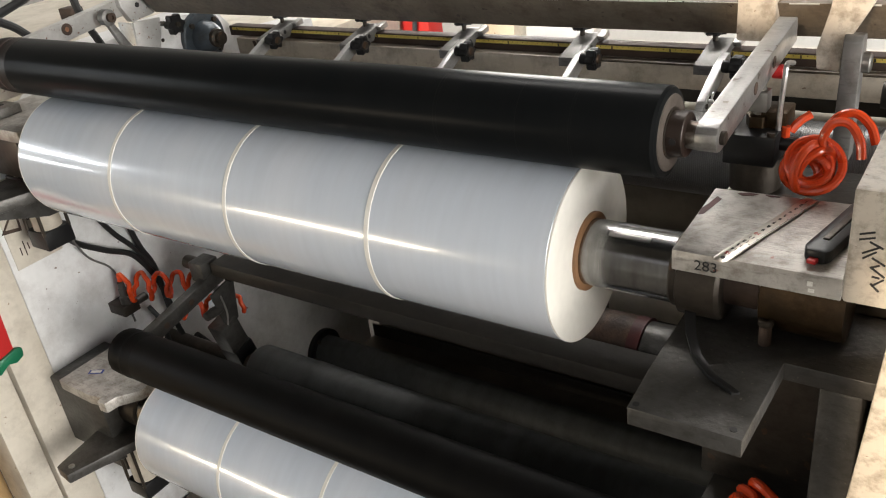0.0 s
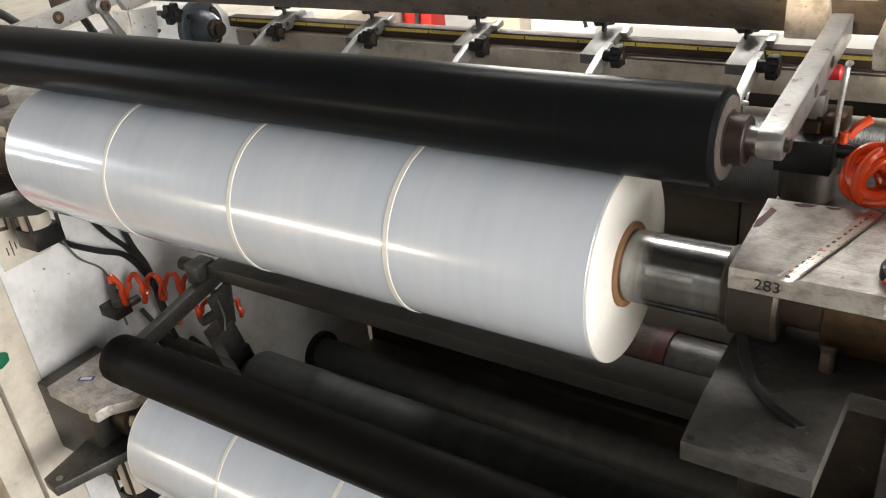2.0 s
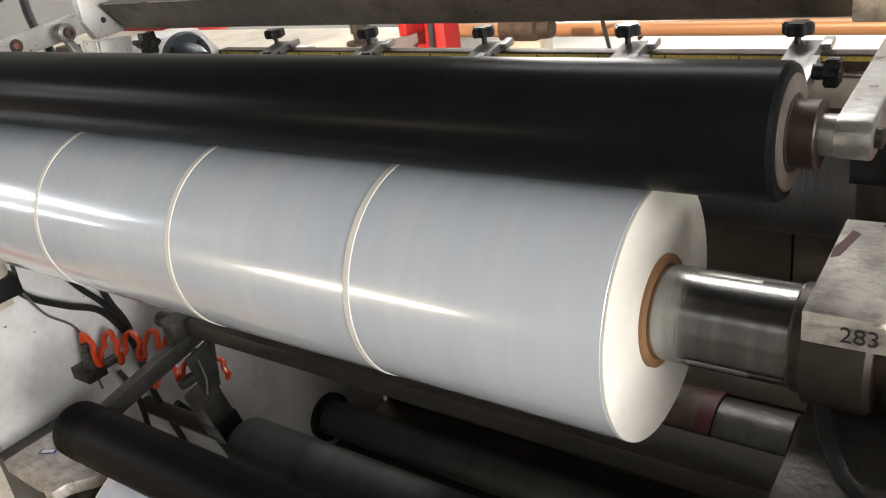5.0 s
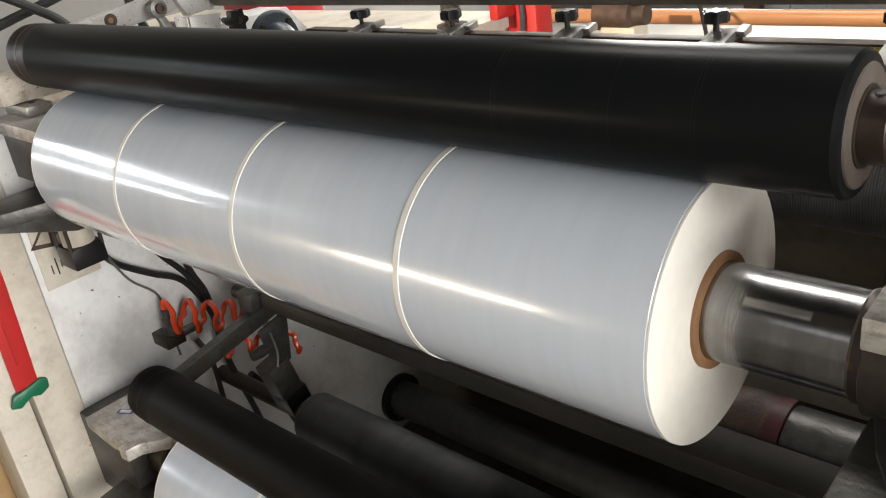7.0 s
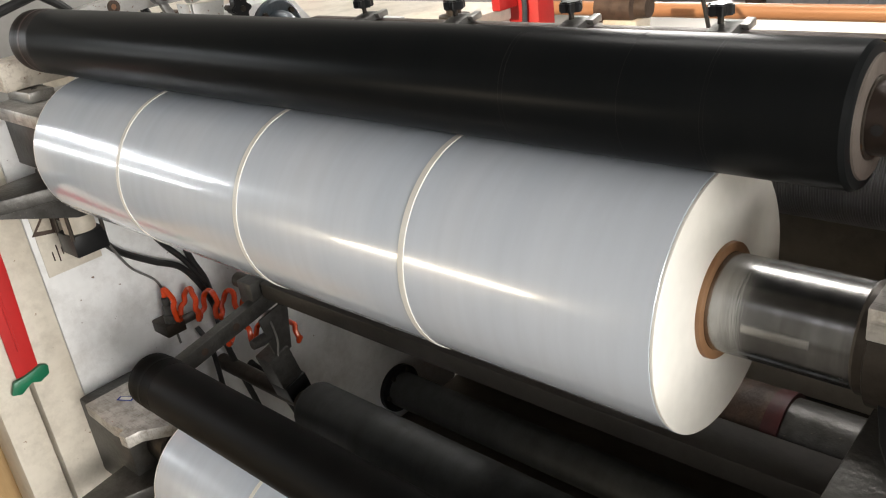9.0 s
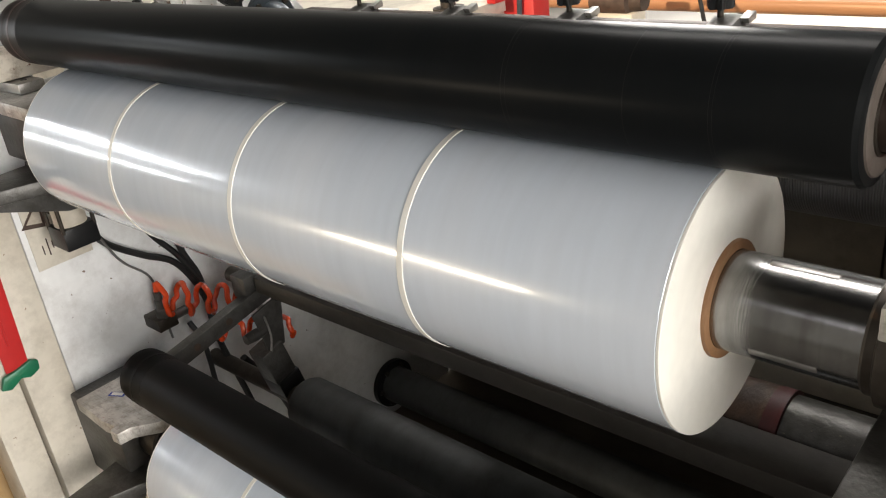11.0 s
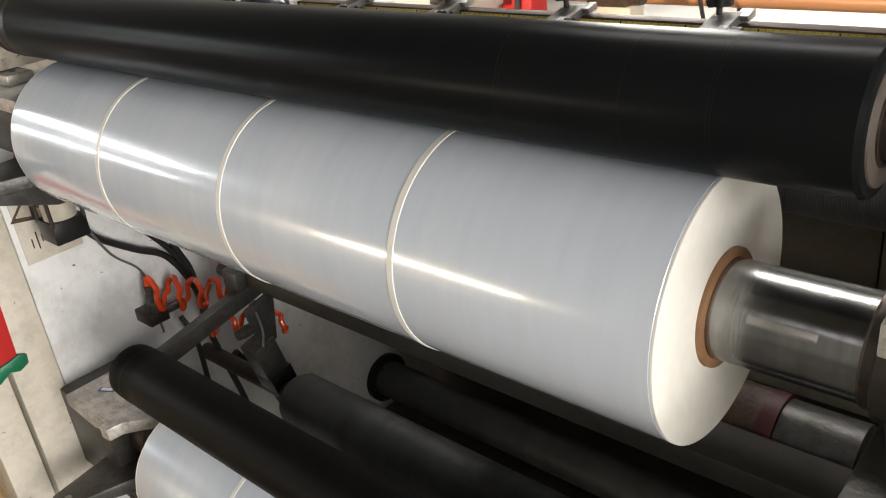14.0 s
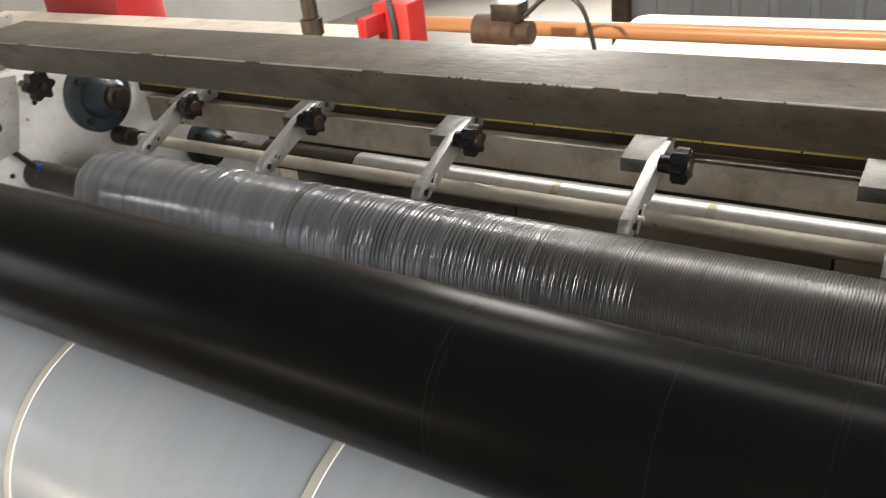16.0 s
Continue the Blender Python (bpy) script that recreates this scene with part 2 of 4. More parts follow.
    "dusty_end": surf("dusty_roller_end", (0.125, 0.105, 0.090), (0.085, 0.068, 0.056), 0.6, 0.2, 20.0, 140.0, 0.2, grime=0.4),
    "silver": surf("satin_silver_tube", (0.52, 0.52, 0.51), (0.44, 0.44, 0.435), 0.42, 0.8, 12.0, 120.0, 0.0, (6, 1, 1), rvar=0.03, grime=0.1),
    "grimy_sheet": surf("grimy_brown_sheet", (0.115, 0.096, 0.072), (0.060, 0.049, 0.036), 0.5, 0.1, 5.0, 80.0, 0.2, (1, 1, 2), grime=0.6, grime_scale=10.0),
    "paper": surf("white_paper", (0.75, 0.74, 0.70), (0.68, 0.67, 0.63), 0.6, 0.0, 20.0, 120.0, 0.0),
}


# ---- mesh helpers ----
def finish(name, bm, m, parent=None, label="", smooth=True):
    me = bpy.data.meshes.new(name)
    bmesh.ops.recalc_face_normals(bm, faces=bm.faces)
    bm.to_mesh(me)
    bm.free()
    me.materials.append(m)
    if smooth:
        me.polygons.foreach_set("use_smooth", [True] * len(me.polygons))
        me.set_sharp_from_angle(angle=radians(32))
    ob = new(name, me)
    ob.parent = parent
    if label:
        tagged(ob, label)
    return ob


def part(name, bm, m, parent, label=""):
    return finish(name, bm, m, parent, label)


def thing(name, label, category, at=(0, 0, 0), group="", kind=""):
    ob = new(name)
    ob.location = at
    ob.empty_display_size = 0.05
    return tagged(ob, label, category, group, kind)


def b_box(lo, hi, bev=0.0015, bm=None, rot=None):
    bm = bm or bmesh.new()
    r = bmesh.ops.create_cube(bm, size=1)
    c = [(a + b) / 2 for a, b in zip(lo, hi)]
    for v in r["verts"]:
        p = Vector([v.co[i] * (hi[i] - lo[i]) for i in range(3)])
        v.co = (rot @ p if rot else p) + Vector(c)
    if bev:
        es = list({e for v in r["verts"] for e in v.link_edges})
        bmesh.ops.bevel(bm, geom=es, offset=bev, segments=2, affect="EDGES", profile=0.5)
    return bm


def b_lathe(prof, seg=48, axis="X", at=(0, 0, 0), bm=None):
    bm = bm or bmesh.new()
    rings = []
    for a, r in prof:
        ring = []
        for k in range(seg):
            c, s = r * math.cos(2 * math.pi * k / seg), r * math.sin(2 * math.pi * k / seg)
            p = {"X": (a, c, s), "Y": (s, a, c), "Z": (c, s, a)}[axis]
            ring.append(bm.verts.new([p[i] + at[i] for i in range(3)]))
        rings.append(ring)
    for p, q in zip(rings, rings[1:]):
        for k in range(seg):
            bm.faces.new((p[k], p[(k + 1) % seg], q[(k + 1) % seg], q[k]))
    bm.faces.new(rings[0][::-1])
    bm.faces.new(rings[-1])
    return bm


def b_tube(prof_in, x0, x1, r_in, r_out, seg=64):
    """A hollow cylinder along x."""
    bm = bmesh.new()
    rings = []
    e = 0.0004
    for a, r in ((x0, r_in), (x0, r_out - e), (x0 + e, r_out), (x1 - e, r_out), (x1, r_out - e), (x1, r_in)):
        rings.append([bm.verts.new((a, r * math.cos(2 * math.pi * k / seg), r * math.sin(2 * math.pi * k / seg))) for k in range(seg)])
    for p, q in zip(rings, rings[1:] + rings[:1]):
        for k in range(seg):
            bm.faces.new((p[k], p[(k + 1) % seg], q[(k + 1) % seg], q[k]))
    return bm


def b_prism(pts, lo, hi, plane="YZ", bev=0.0015, bm=None):
    """A flat outline pushed from lo to hi along the axis that its plane lacks."""
    bm = bm or bmesh.new()

    def at(p, d):
        return {"YZ": (d, p[0], p[1]), "XZ": (p[0], d, p[1]), "XY": (p[0], p[1], d)}[plane]

    a = [bm.verts.new(at(p, lo)) for p in pts]
    b = [bm.verts.new(at(p, hi)) for p in pts]
    n = len(pts)
    bm.faces.new(a[::-1])
    bm.faces.new(b)
    for i in range(n):
        bm.faces.new((a[i], a[(i + 1) % n], b[(i + 1) % n], b[i]))
    bmesh.ops.recalc_face_normals(bm, faces=bm.faces)
    if bev:
        bmesh.ops.bevel(bm, geom=list(bm.edges), offset=bev, segments=2, affect="EDGES", profile=0.5)
    return bm


def b_patch(x0, x1, r, a0, a1, steps=8):
    """A thin curved patch on a cylinder along x."""
    bm = bmesh.new()
    rings = []
    for k in range(steps + 1):
        a = radians(a0 + (a1 - a0) * k / steps)
        w = 0.12 * (x1 - x0) * math.sin(5.0 * k / steps)
        rings.append([bm.verts.new((x, q * math.cos(a), q * math.sin(a))) for x, q in ((x0 + w, r - 0.001), (x1 + w, r - 0.001), (x1 + w, r + 0.0004), (x0 + w, r + 0.0004))])
    for p, q in zip(rings, rings[1:]):
        for k in range(4):
            bm.faces.new((p[k], p[(k + 1) % 4], q[(k + 1) % 4], q[k]))
    bm.faces.new(rings[0][::-1])
    bm.faces.new(rings[-1])
    return bm


def b_cable(points, r, seg=8, steps=6, bm=None):
    """A round cable through points (Catmull-Rom)."""
    bm = bm or bmesh.new()
    P = [Vector(p) for p in points]
    P = [2 * P[0] - P[1]] + P + [2 * P[-1] - P[-2]]
    path = []
    for i in range(1, len(P) - 2):
        for k in range(steps):
            t = k / steps
            a, b, c, d = P[i - 1 : i + 3]
            path.append(0.5 * (2 * b + (c - a) * t + (2 * a - 5 * b + 4 * c - d) * t * t + (3 * b - a - 3 * c + d) * t**3))
    path.append(P[-2])
    rings, side = [], None
    for i, p in enumerate(path):
        d = (path[min(i + 1, len(path) - 1)] - path[max(i - 1, 0)]).normalized()
        if side is None:
            side = d.orthogonal().normalized()
        side = (side - d * side.dot(d)).normalized()
        up = d.cross(side)
        rings.append([bm.verts.new(p + r * (math.cos(2 * math.pi * k / seg) * side + math.sin(2 * math.pi * k / seg) * up)) for k in range(seg)])
    for p, q in zip(rings, rings[1:]):
        for k in range(seg):
            bm.faces.new((p[k], p[(k + 1) % seg], q[(k + 1) % seg], q[k]))
    bm.faces.new(rings[0][::-1])
    bm.faces.new(rings[-1])
    return bm


def coil(a, b, turns, radius, r, wobble=0.0, seed=1):
    rng = random.Random(seed)
    a, b = Vector(a), Vector(b)
    d = (b - a).normalized()
    u = d.orthogonal().normalized()
    v = d.cross(u)
    pts, n = [], int(turns * 12)
    for i in range(n + 1):
        t = 2 * math.pi * turns * i / n
        R = radius * (1 + wobble * (rng.random() - 0.5))
        pts.append(a + (b - a) * (i / n) + R * (math.cos(t) * u + math.sin(t) * v) + wobble * radius * 0.6 * Vector((rng.random() - 0.5, rng.random() - 0.5, rng.random() - 0.5)))
    return pts


def b_star(r, lobes=6, depth=0.014, axis="X", at=(0, 0, 0)):
    pts = []
    for k in range(lobes * 8):
        a = 2 * math.pi * k / (lobes * 8)
        q = r * (0.86 + 0.14 * math.cos(lobes * a))
        pts.append((q * math.cos(a), q * math.sin(a)))
    plane, o = {"X": ("YZ", 0), "Z": ("XY", 2)}[axis]
    bm = b_prism([(p[0] + at[1 if axis == "X" else 0], p[1] + at[2 if axis == "X" else 1]) for p in pts], at[o], at[o] + depth, plane, 0)
    rim = [e for e in bm.edges if len({round(v.co[o], 5) for v in e.verts}) == 1]
    bmesh.ops.bevel(bm, geom=rim, offset=0.002, segments=2, affect="EDGES")
    return bm


def letters(text, size, m, parent, matrix, name="mark"):
    cu = bpy.data.curves.new(name, "FONT")
    cu.body, cu.size, cu.extrude, cu.align_x, cu.align_y = text, size, 0.0002, "CENTER", "CENTER"
    tmp = bpy.data.objects.new("tmp", cu)
    scene.collection.objects.link(tmp)
    me = bpy.data.meshes.new_from_object(tmp.evaluated_get(bpy.context.evaluated_depsgraph_get()))
    bpy.data.objects.remove(tmp)
    me.materials.clear()
    me.materials.append(m)
    ob = new(name, me)
    ob.parent = parent
    ob.matrix_basis = matrix
    return ob


# ---- the hall ----
def wall_box(name, lo, hi, m=None, label="painted hall wall", cat="wall"):
    return tagged(finish(name, b_box(lo, hi, 0), m or M["wall"], smooth=False), label, cat, kind="structure")


tagged(finish("floor", b_box((-6, -5.5, -0.2), (6, 7.5, 0), 0), M["floor"], smooth=False), "worn grey concrete workshop floor", "floor", kind="structure")
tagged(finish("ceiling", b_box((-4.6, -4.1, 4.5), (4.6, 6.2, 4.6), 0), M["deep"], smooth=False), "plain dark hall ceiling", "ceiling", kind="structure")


def wall_with_openings(name, axis, at, thick, span, top, openings):
    """A wall along x ('y' at fixed y) or along y ('x'), pierced by (a0, a1, z0, z1)."""
    bm = bmesh.new()
    cuts = sorted({span[0], span[1], *[v for o in openings for v in o[:2]]})
    for a0, a1 in zip(cuts, cuts[1:]):
        z = 0.0
        for o in sorted([o for o in openings if o[0] <= a0 and o[1] >= a1], key=lambda o: o[2]) + [(0, 0, top, top)]:
            if o[2] > z:
                lo, hi = ((a0, at, z), (a1, at + thick, o[2])) if axis == "y" else ((at, a0, z), (at + thick, a1, o[2]))
                b_box(lo, hi, 0, bm)
            z = max(z, o[3])
    return tagged(finish(name, bm, M["wall"], smooth=False), "painted hall wall with open daylight openings", "wall", kind="structure")


# unseen south wall; its upper slots are made up to shape the sun patches
wall_with_openings("wall_south", "y", -4.1, 0.1, (-4.6, 4.6), 4.5, [(-4.4, -2.6, 0.4, 0.7), (0.285, 1.9, 1.5, 3.10), (0.05, 1.9, 3.315, 3.40), (-1.6, 2.6, 3.48, 4.1)])
wall_with_openings("wall_west", "x", -4.6, 0.1, (-4.0, 6.1), 4.5, [(-2.6, -1.3, 1.15, 1.40), (-2.6, -1.3, 1.75, 2.12)])
wall_with_openings("wall_north", "y", 6.1, 0.1, (-4.6, 4.6), 4.5, [(-3.7, -0.1, 0.5, 3.7)])
wall_with_openings("wall_east", "x", 4.5, 0.1, (-4.0, 6.1), 4.5, [(-2.4, 0.4, 0.4, 3.0)])

# ---- machine side frames ----
frame_left = thing("side_frame", "white painted steel machine side frame, stained and chipped", "machine frame", (-1.16, 0, 0))
part("plate", b_prism([(-0.072, 0.0), (-0.072, 1.02), (0.10, 1.03), (0.20, 1.105), (0.55, 1.105), (0.62, 1.02), (0.86, 1.0), (0.86, 0.0)], -0.09, 0.0, "YZ", 0.003), M["white"], frame_left)
part("front_strip", b_box((-0.09, -0.146, 0.0), (0.004, -0.074, 1.02), 0.002), M["cream"], frame_left, "cream painted front strip")
for y, z in ((0.33, 0.98), (0.62, 0.96), (0.40, 1.07), (0.30, 1.0)):
    part("bolt_hole", b_lathe([(0.0, 0.004), (0.0012, 0.004)], 12, "X", (0, y, z)), M["steel_dark"], frame_left)
cab = thing("cabinet_panel", "narrow cream painted cabinet panel beside the frame", "panel", (-1.16, 0, 0))
part("panel", b_box((-0.09, -0.210, 0.0), (-0.001, -0.1525, 1.04), 0.0015), M["cream"], cab)
tagged(finish("wooden_board", b_box((-1.34, -0.52, 0.0), (-1.28, -0.20, 0.62), 0.003), M["wood"]), "yellowish plywood board standing behind the cabinet panel", "board")
strip = thing("red_strip", "red ribbon hanging over the panel seam", "ribbon", (-1.16, 0, 0))
part("ribbon", b_prism([(-0.168, 0.615), (-0.130, 0.608), (-0.122, 0.80), (-0.118, 1.04), (-0.158, 1.04), (-0.164, 0.80)], 0.0045, 0.0075, "YZ", 0.0008), M["red"], strip)
part("ribbon_fold", b_prism([(-0.152, 0.66), (-0.148, 0.66), (-0.138, 1.04), (-0.143, 1.04)], 0.0074, 0.0105, "YZ", 0.0008), M["red"], strip)
tie = thing("green_tie", "dark green tape tied at the red ribbon's end", "tape", (-1.16, 0, 0))
part("band", b_prism([(-0.185, 0.592), (-0.176, 0.612), (-0.150, 0.616), (-0.128, 0.622), (-0.116, 0.616), (-0.118, 0.600), (-0.135, 0.592), (-0.150, 0.598), (-0.170, 0.586)], 0.005, 0.014, "YZ", 0.002), M["green"], tie)

frame_right = thing("side_frame", "white painted machine side frame post, chipped along its edge", "machine frame", (0.29, 0, 0))
part("plate", b_box((0.016, -0.088, 0.0), (0.10, 0.86, 1.02), 0.003), M["chipped"], frame_right)
part("front_strip", b_prism([(0.013, 1.03), (0.006, 0.93), (-0.001, 0.84), (-0.001, 0.0), (0.20, 0.0), (0.20, 1.03)], -0.10, -0.089, "XZ", 0.002), M["chipped"], frame_right)
head = thing("post_head", "chipped white painted block with black scribble", "block", (0.266, 0, 0))
part("block", b_box((0.0, -0.10, 1.058), (0.16, 0.07, 1.158), 0.003), M["chipped"], head)
rng = random.Random(4)
for i in range(11):
    z, x = 1.122 - 0.0046 * i, 0.009 + 0.0009 * i
    part("scribble", b_box((x + rng.uniform(-0.004, 0.004), -0.1010, z), (x + rng.uniform(0.008, 0.016), -0.0996, z + 0.0013), 0, rot=Euler((0, rng.uniform(-1.1, 0.9), 0)).to_matrix()), M["ink"], head)
tagged(finish("green_label", b_box((0.3045, -0.1018, 1.008), (0.36, -0.1004, 1.026), 0), M["green"]), "green tape label on the white post", "label")

# ---- film rolls ----
AX = (0, 1.0)


def film_roll(name, x0, rings, y, z, r, label):
    t = thing(name, label, "film roll", (0, y, z), "film rolls")
    edges = [x0, *rings, 0.0]
    for a, b in zip(edges, edges[1:]):
        part("wound_band", b_tube(None, a + 0.0018, b - 0.0018, 0.0437, r, 128), M["film"], t)
    for x in rings:
        part("slit_edge", b_tube(None, x - 0.0034, x + 0.0034, 0.05, r + 0.0007, 128), M["ring"], t, "cream raised edge between two bands")
    part("end_face", b_tube(None, -0.0017, 0.0009, 0.0440, r - 0.0002, 128), M["film_end"], t, "creamy white layered film edge")
    part("end_face", b_tube(None, x0 - 0.0009, x0 + 0.0017, 0.0440, r - 0.0002, 128), M["film_end"], t, "creamy white layered film edge")
    part("core", b_tube(None, x0 - 0.002, 0.004, 0.0368, 0.0437, 64), M["core"], t, "brown cardboard core")
    return t


roll_top = film_roll("film_roll", -0.9293, (-0.6975, -0.4606, -0.228), 0, 1.0, 0.1018, "large clear film roll in four slit bands on a steel shaft")
roll_low = film_roll("film_roll", -0.858, (-0.64, -0.42, -0.21), -0.014, 0.460, 0.108, "lower clear film roll in slit bands under a black roller")


def shaft(y, z, x0, x1):
    t = thing("winding_shaft", "polished steel winding shaft with oily streaks", "shaft", (0, y, z), "winding shafts")
    part("bar", b_lathe([(x0, 0.034), (x0 + 0.003, 0.0365), (x1 - 0.003, 0.0365), (x1, 0.034)], 64), M["chrome"], t)
    for a in (0.4, 2.4, 4.6):
        part("key_strip", b_box((0.03, -0.003, 0.0355), (0.075, 0.003, 0.0372), 0.0008), M["steel"], t).rotation_euler = (a, 0, 0)
    part("collar", b_lathe([(x1 - 0.012, 0.0372), (x1 - 0.010, 0.0385), (x1 - 0.003, 0.0385), (x1 - 0.001, 0.0372)], 48), M["steel_dark"], t)
    return t


shaft_top = shaft(0, 1.0, -1.04, 0.112)
shaft_low = shaft(-0.014, 0.460, -0.99, 0.112)


# ---- black contact rollers ----
def nip(name, x0, x1, y, z, r, m, label, worn, scuff, pin):
    t = thing(name, label, "roller", (0, y, z), "contact rollers")
    part("rubber_cover", b_lathe([(x0 + 0.06, r - 0.0002), (x0 + 0.061, r), (x1 - 0.004, r), (x1 - 0.001, r - 0.002), (x1, r - 0.006)], 96), m, t)
    part("worn_band", b_lathe([(x0, r - 0.005), (x0 + 0.002, r - 0.001), (x0 + 0.018, r), (x0 + 0.02, r - 0.0008), (x0 + 0.038, r), (x0 + 0.042, r - 0.0008), (x0 + 0.06, r)], 96), worn, t, "scuffed worn rubber end")
    part("scuff_ring", b_lathe([(x0 + 0.030, r - 0.001), (x0 + 0.031, r + 0.0003), (x0 + 0.037, r + 0.0003), (x0 + 0.038, r - 0.001)], 96), scuff, t, "faint scuff ring")
    part("end_plate", b_lathe([(x1 - 0.001, r - 0.007), (x1 + 0.0012, r - 0.008), (x1 + 0.0012, 0.020)], 64), M["dusty_end"], t, "pale dusty roller end")
    part("bearing", b_lathe([(x1 - 0.001, 0.0250), (x1 + 0.0022, 0.0245), (x1 + 0.0022, 0.02)], 48), M["steel_dark"], t)
    c = part("collar", b_lathe([(x1 + 0.001, 0.0195), (x1 + 0.002, 0.0215), (x1 + 0.0165, 0.0215), (x1 + 0.0175, 0.0205)], 40), M["collar"], t, "brown steel collar with set screw")
    part("set_screw", b_lathe([(-0.0222, 0.0034), (-0.0205, 0.0034)], 12, "Y", (x1 + 0.009, 0, 0)), M["ink"], c)
    part("axle", b_lathe([(x0 - pin, 0.013), (x1 + 0.045, 0.013)], 32), M["steel"], t)
    return t


nip_top = nip("contact_roller", -1.0240, 0.0915, -0.0068, 1.1482, 0.0442, M["rubber"], "long black rubber contact roller pressing on the film roll", M["rubber_worn"], M["scuff"], 0.05)
nip_low = nip("contact_roller", -0.892, 0.10, -0.054, 0.643, 0.0425, M["rubber_matt"], "lower matt black rubber contact roller", M["rubber_matt"], M["rubber_matt"], 0.03)


for x, w in ((-0.150, 0.0006), (-0.146, 0.0004), (-0.052, 0.0005), (0.006, 0.0004), (0.0085, 0.0003)):
    part("scuff_ring", b_lathe([(x, 0.0440), (x + 0.0001, 0.04428), (x + w, 0.04428), (x + w + 0.0001, 0.0440)], 96), M["rubber_ring"], nip_top, "faint grey scuff ring")


# ---- swing arms of the contact rollers ----
def swing_arm(x, y0, z0, y1, z1, h, w, m, label, bolts=(0.0, 0.42, 0.68)):
    t = thing("swing_arm", label, "arm", (x, y0, z0), "swing arms")
    d = Vector((0, y1 - y0, z1 - z0))
    n = Vector((0, -d.z, d.y)).normalized() * h / 2
    o = d.normalized() * h / 2
    pts = [(-n.y, -n.z)]
    for k in range(7):
        a = math.pi * k / 6
        q = -n * math.cos(a) - o * math.sin(a)
        pts.append((q.y, q.z))
    pts = pts[1:]
    e = d + o
    pts += [(e.y + n.y, e.z + n.z), (e.y - n.y, e.z - n.z)]
    part("bar", b_prism(pts, -w / 2, w / 2, "YZ", 0.0018), m, t)
    for f in bolts:
        p = d * f
        part("bolt", b_lathe([(w / 2 - 0.001, 0.0065), (w / 2 + (0.004 if f == 0 else 0.0006), 0.0065), (w / 2 + (0.005 if f == 0 else 0.0008), 0.0045)], 16, "X", p), M["steel_dark"] if f == 0 else M["rust"], t)
    return t


swing_arm(0.128, -0.0068, 1.1482, 0.252, 1.174, 0.028, 0.021, M["alu"], "scratched bright steel swing arm holding the contact roller")
swing_arm(-1.078, -0.0068, 1.1482, 0.262, 1.176, 0.032, 0.022, M["bracket"], "scratched bright steel swing arm holding the contact roller", (0.0,))
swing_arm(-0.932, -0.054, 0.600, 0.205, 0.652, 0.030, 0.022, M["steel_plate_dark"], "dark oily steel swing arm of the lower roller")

beam = thing("swing_beam", "worn grey square steel beam across the machine", "beam", (0, 0.277, 1.2008))
part("bar", b_prism([(0.0, 0.0), (0.083, 0.004), (0.112, -0.044), (0.037, -0.048)], -1.045, 0.44, "YZ", 0.003), M["beam"], beam)
# broken pale strip: the worn front edge with its highlight painted in
bm, rng, x = bmesh.new(), random.Random(21), -1.03
while x < 0.42:
    n = rng.uniform(0.01, 0.12)
    w = rng.uniform(0.0003, 0.0007)
    b_box((x, 0.0008 - w, -0.0010 - w), (x + n, 0.0008 + w, -0.0010 + w), 0, bm, Euler((radians(30), 0, 0)).to_matrix())
    x += n + rng.choice((0.0015, 0.003, 0.004, 0.02))
part("worn_lit_edge", bm, M["pale_lit_edge"], beam, "worn front edge, its lit gleam set as a pale strip")
bm = bmesh.new()
for i in range(18):
    x = rng.choice((rng.uniform(-0.36, -0.12), rng.uniform(-1.0, 0.4)))
    b_box((x, 0.0001, -0.0016), (x + rng.uniform(0.001, 0.003), 0.0014, -0.0004), 0, bm)
part("edge_nicks", bm, M["ink"], beam, "small dark nicks along the edge")
hub = thing("beam_clamp", "white painted clamp block on the grey beam", "clamp", (0.09, 0.33, 1.18))
part("block", b_prism([(-0.056, -0.024), (-0.056, 0.03), (-0.03, 0.06), (0.05, 0.06), (0.056, -0.024)], -0.022, 0.022, "YZ", 0.003), M["chipped"], hub)
low_beam = thing("swing_beam", "dark oily steel beam behind the lower roller", "beam", (0, 0.215, 0.675))
part("bar", b_box((-0.92, -0.03, -0.014), (0.28, 0.035, 0.016), 0.003), M["deep"], low_beam)


lp = thing("lever_plate", "pale rust-specked steel bracket plates at the beam's end", "lever", (-1.060, 0, 0), "lever plates")
part("upper_plate", b_prism([(0.249, 1.215), (0.249, 1.178), (0.266, 1.146), (0.318, 1.150), (0.338, 1.172), (0.352, 1.215)], -0.012, 0.006, "YZ", 0.0015), M["bracket"], lp)
part("folded_bracket", b_prism([(0.268, 1.1445), (0.330, 1.1395), (0.322, 1.105), (0.300, 1.045), (0.266, 1.040), (0.264, 1.10)], -0.004, 0.004, "YZ", 0.001), M["bracket"], lp, "rust-specked folded steel bracket")
part("bracket_flange", b_prism([(-0.036, 1.1455), (0.004, 1.1445), (0.004, 1.040), (-0.030, 1.044)], 0.2615, 0.2655, "XZ", 0.001), M["bracket"], lp)
part("hole", b_lathe([(0.0058, 0.0048), (0.0066, 0.0048)], 16, "X", (0, 0.285, 1.174)), M["ink"], lp)
part("cap_screw", b_lathe([(0.003, 0.007), (0.012, 0.007), (0.012, 0.0035), (0.009, 0.003)], 16, "X", (0, 0.277, 1.085)), M["ink"], lp)
link = thing("pivot_link", "grey cast pivot link with a rusty bolt on the arm", "link", (-1.060, 0, 0))
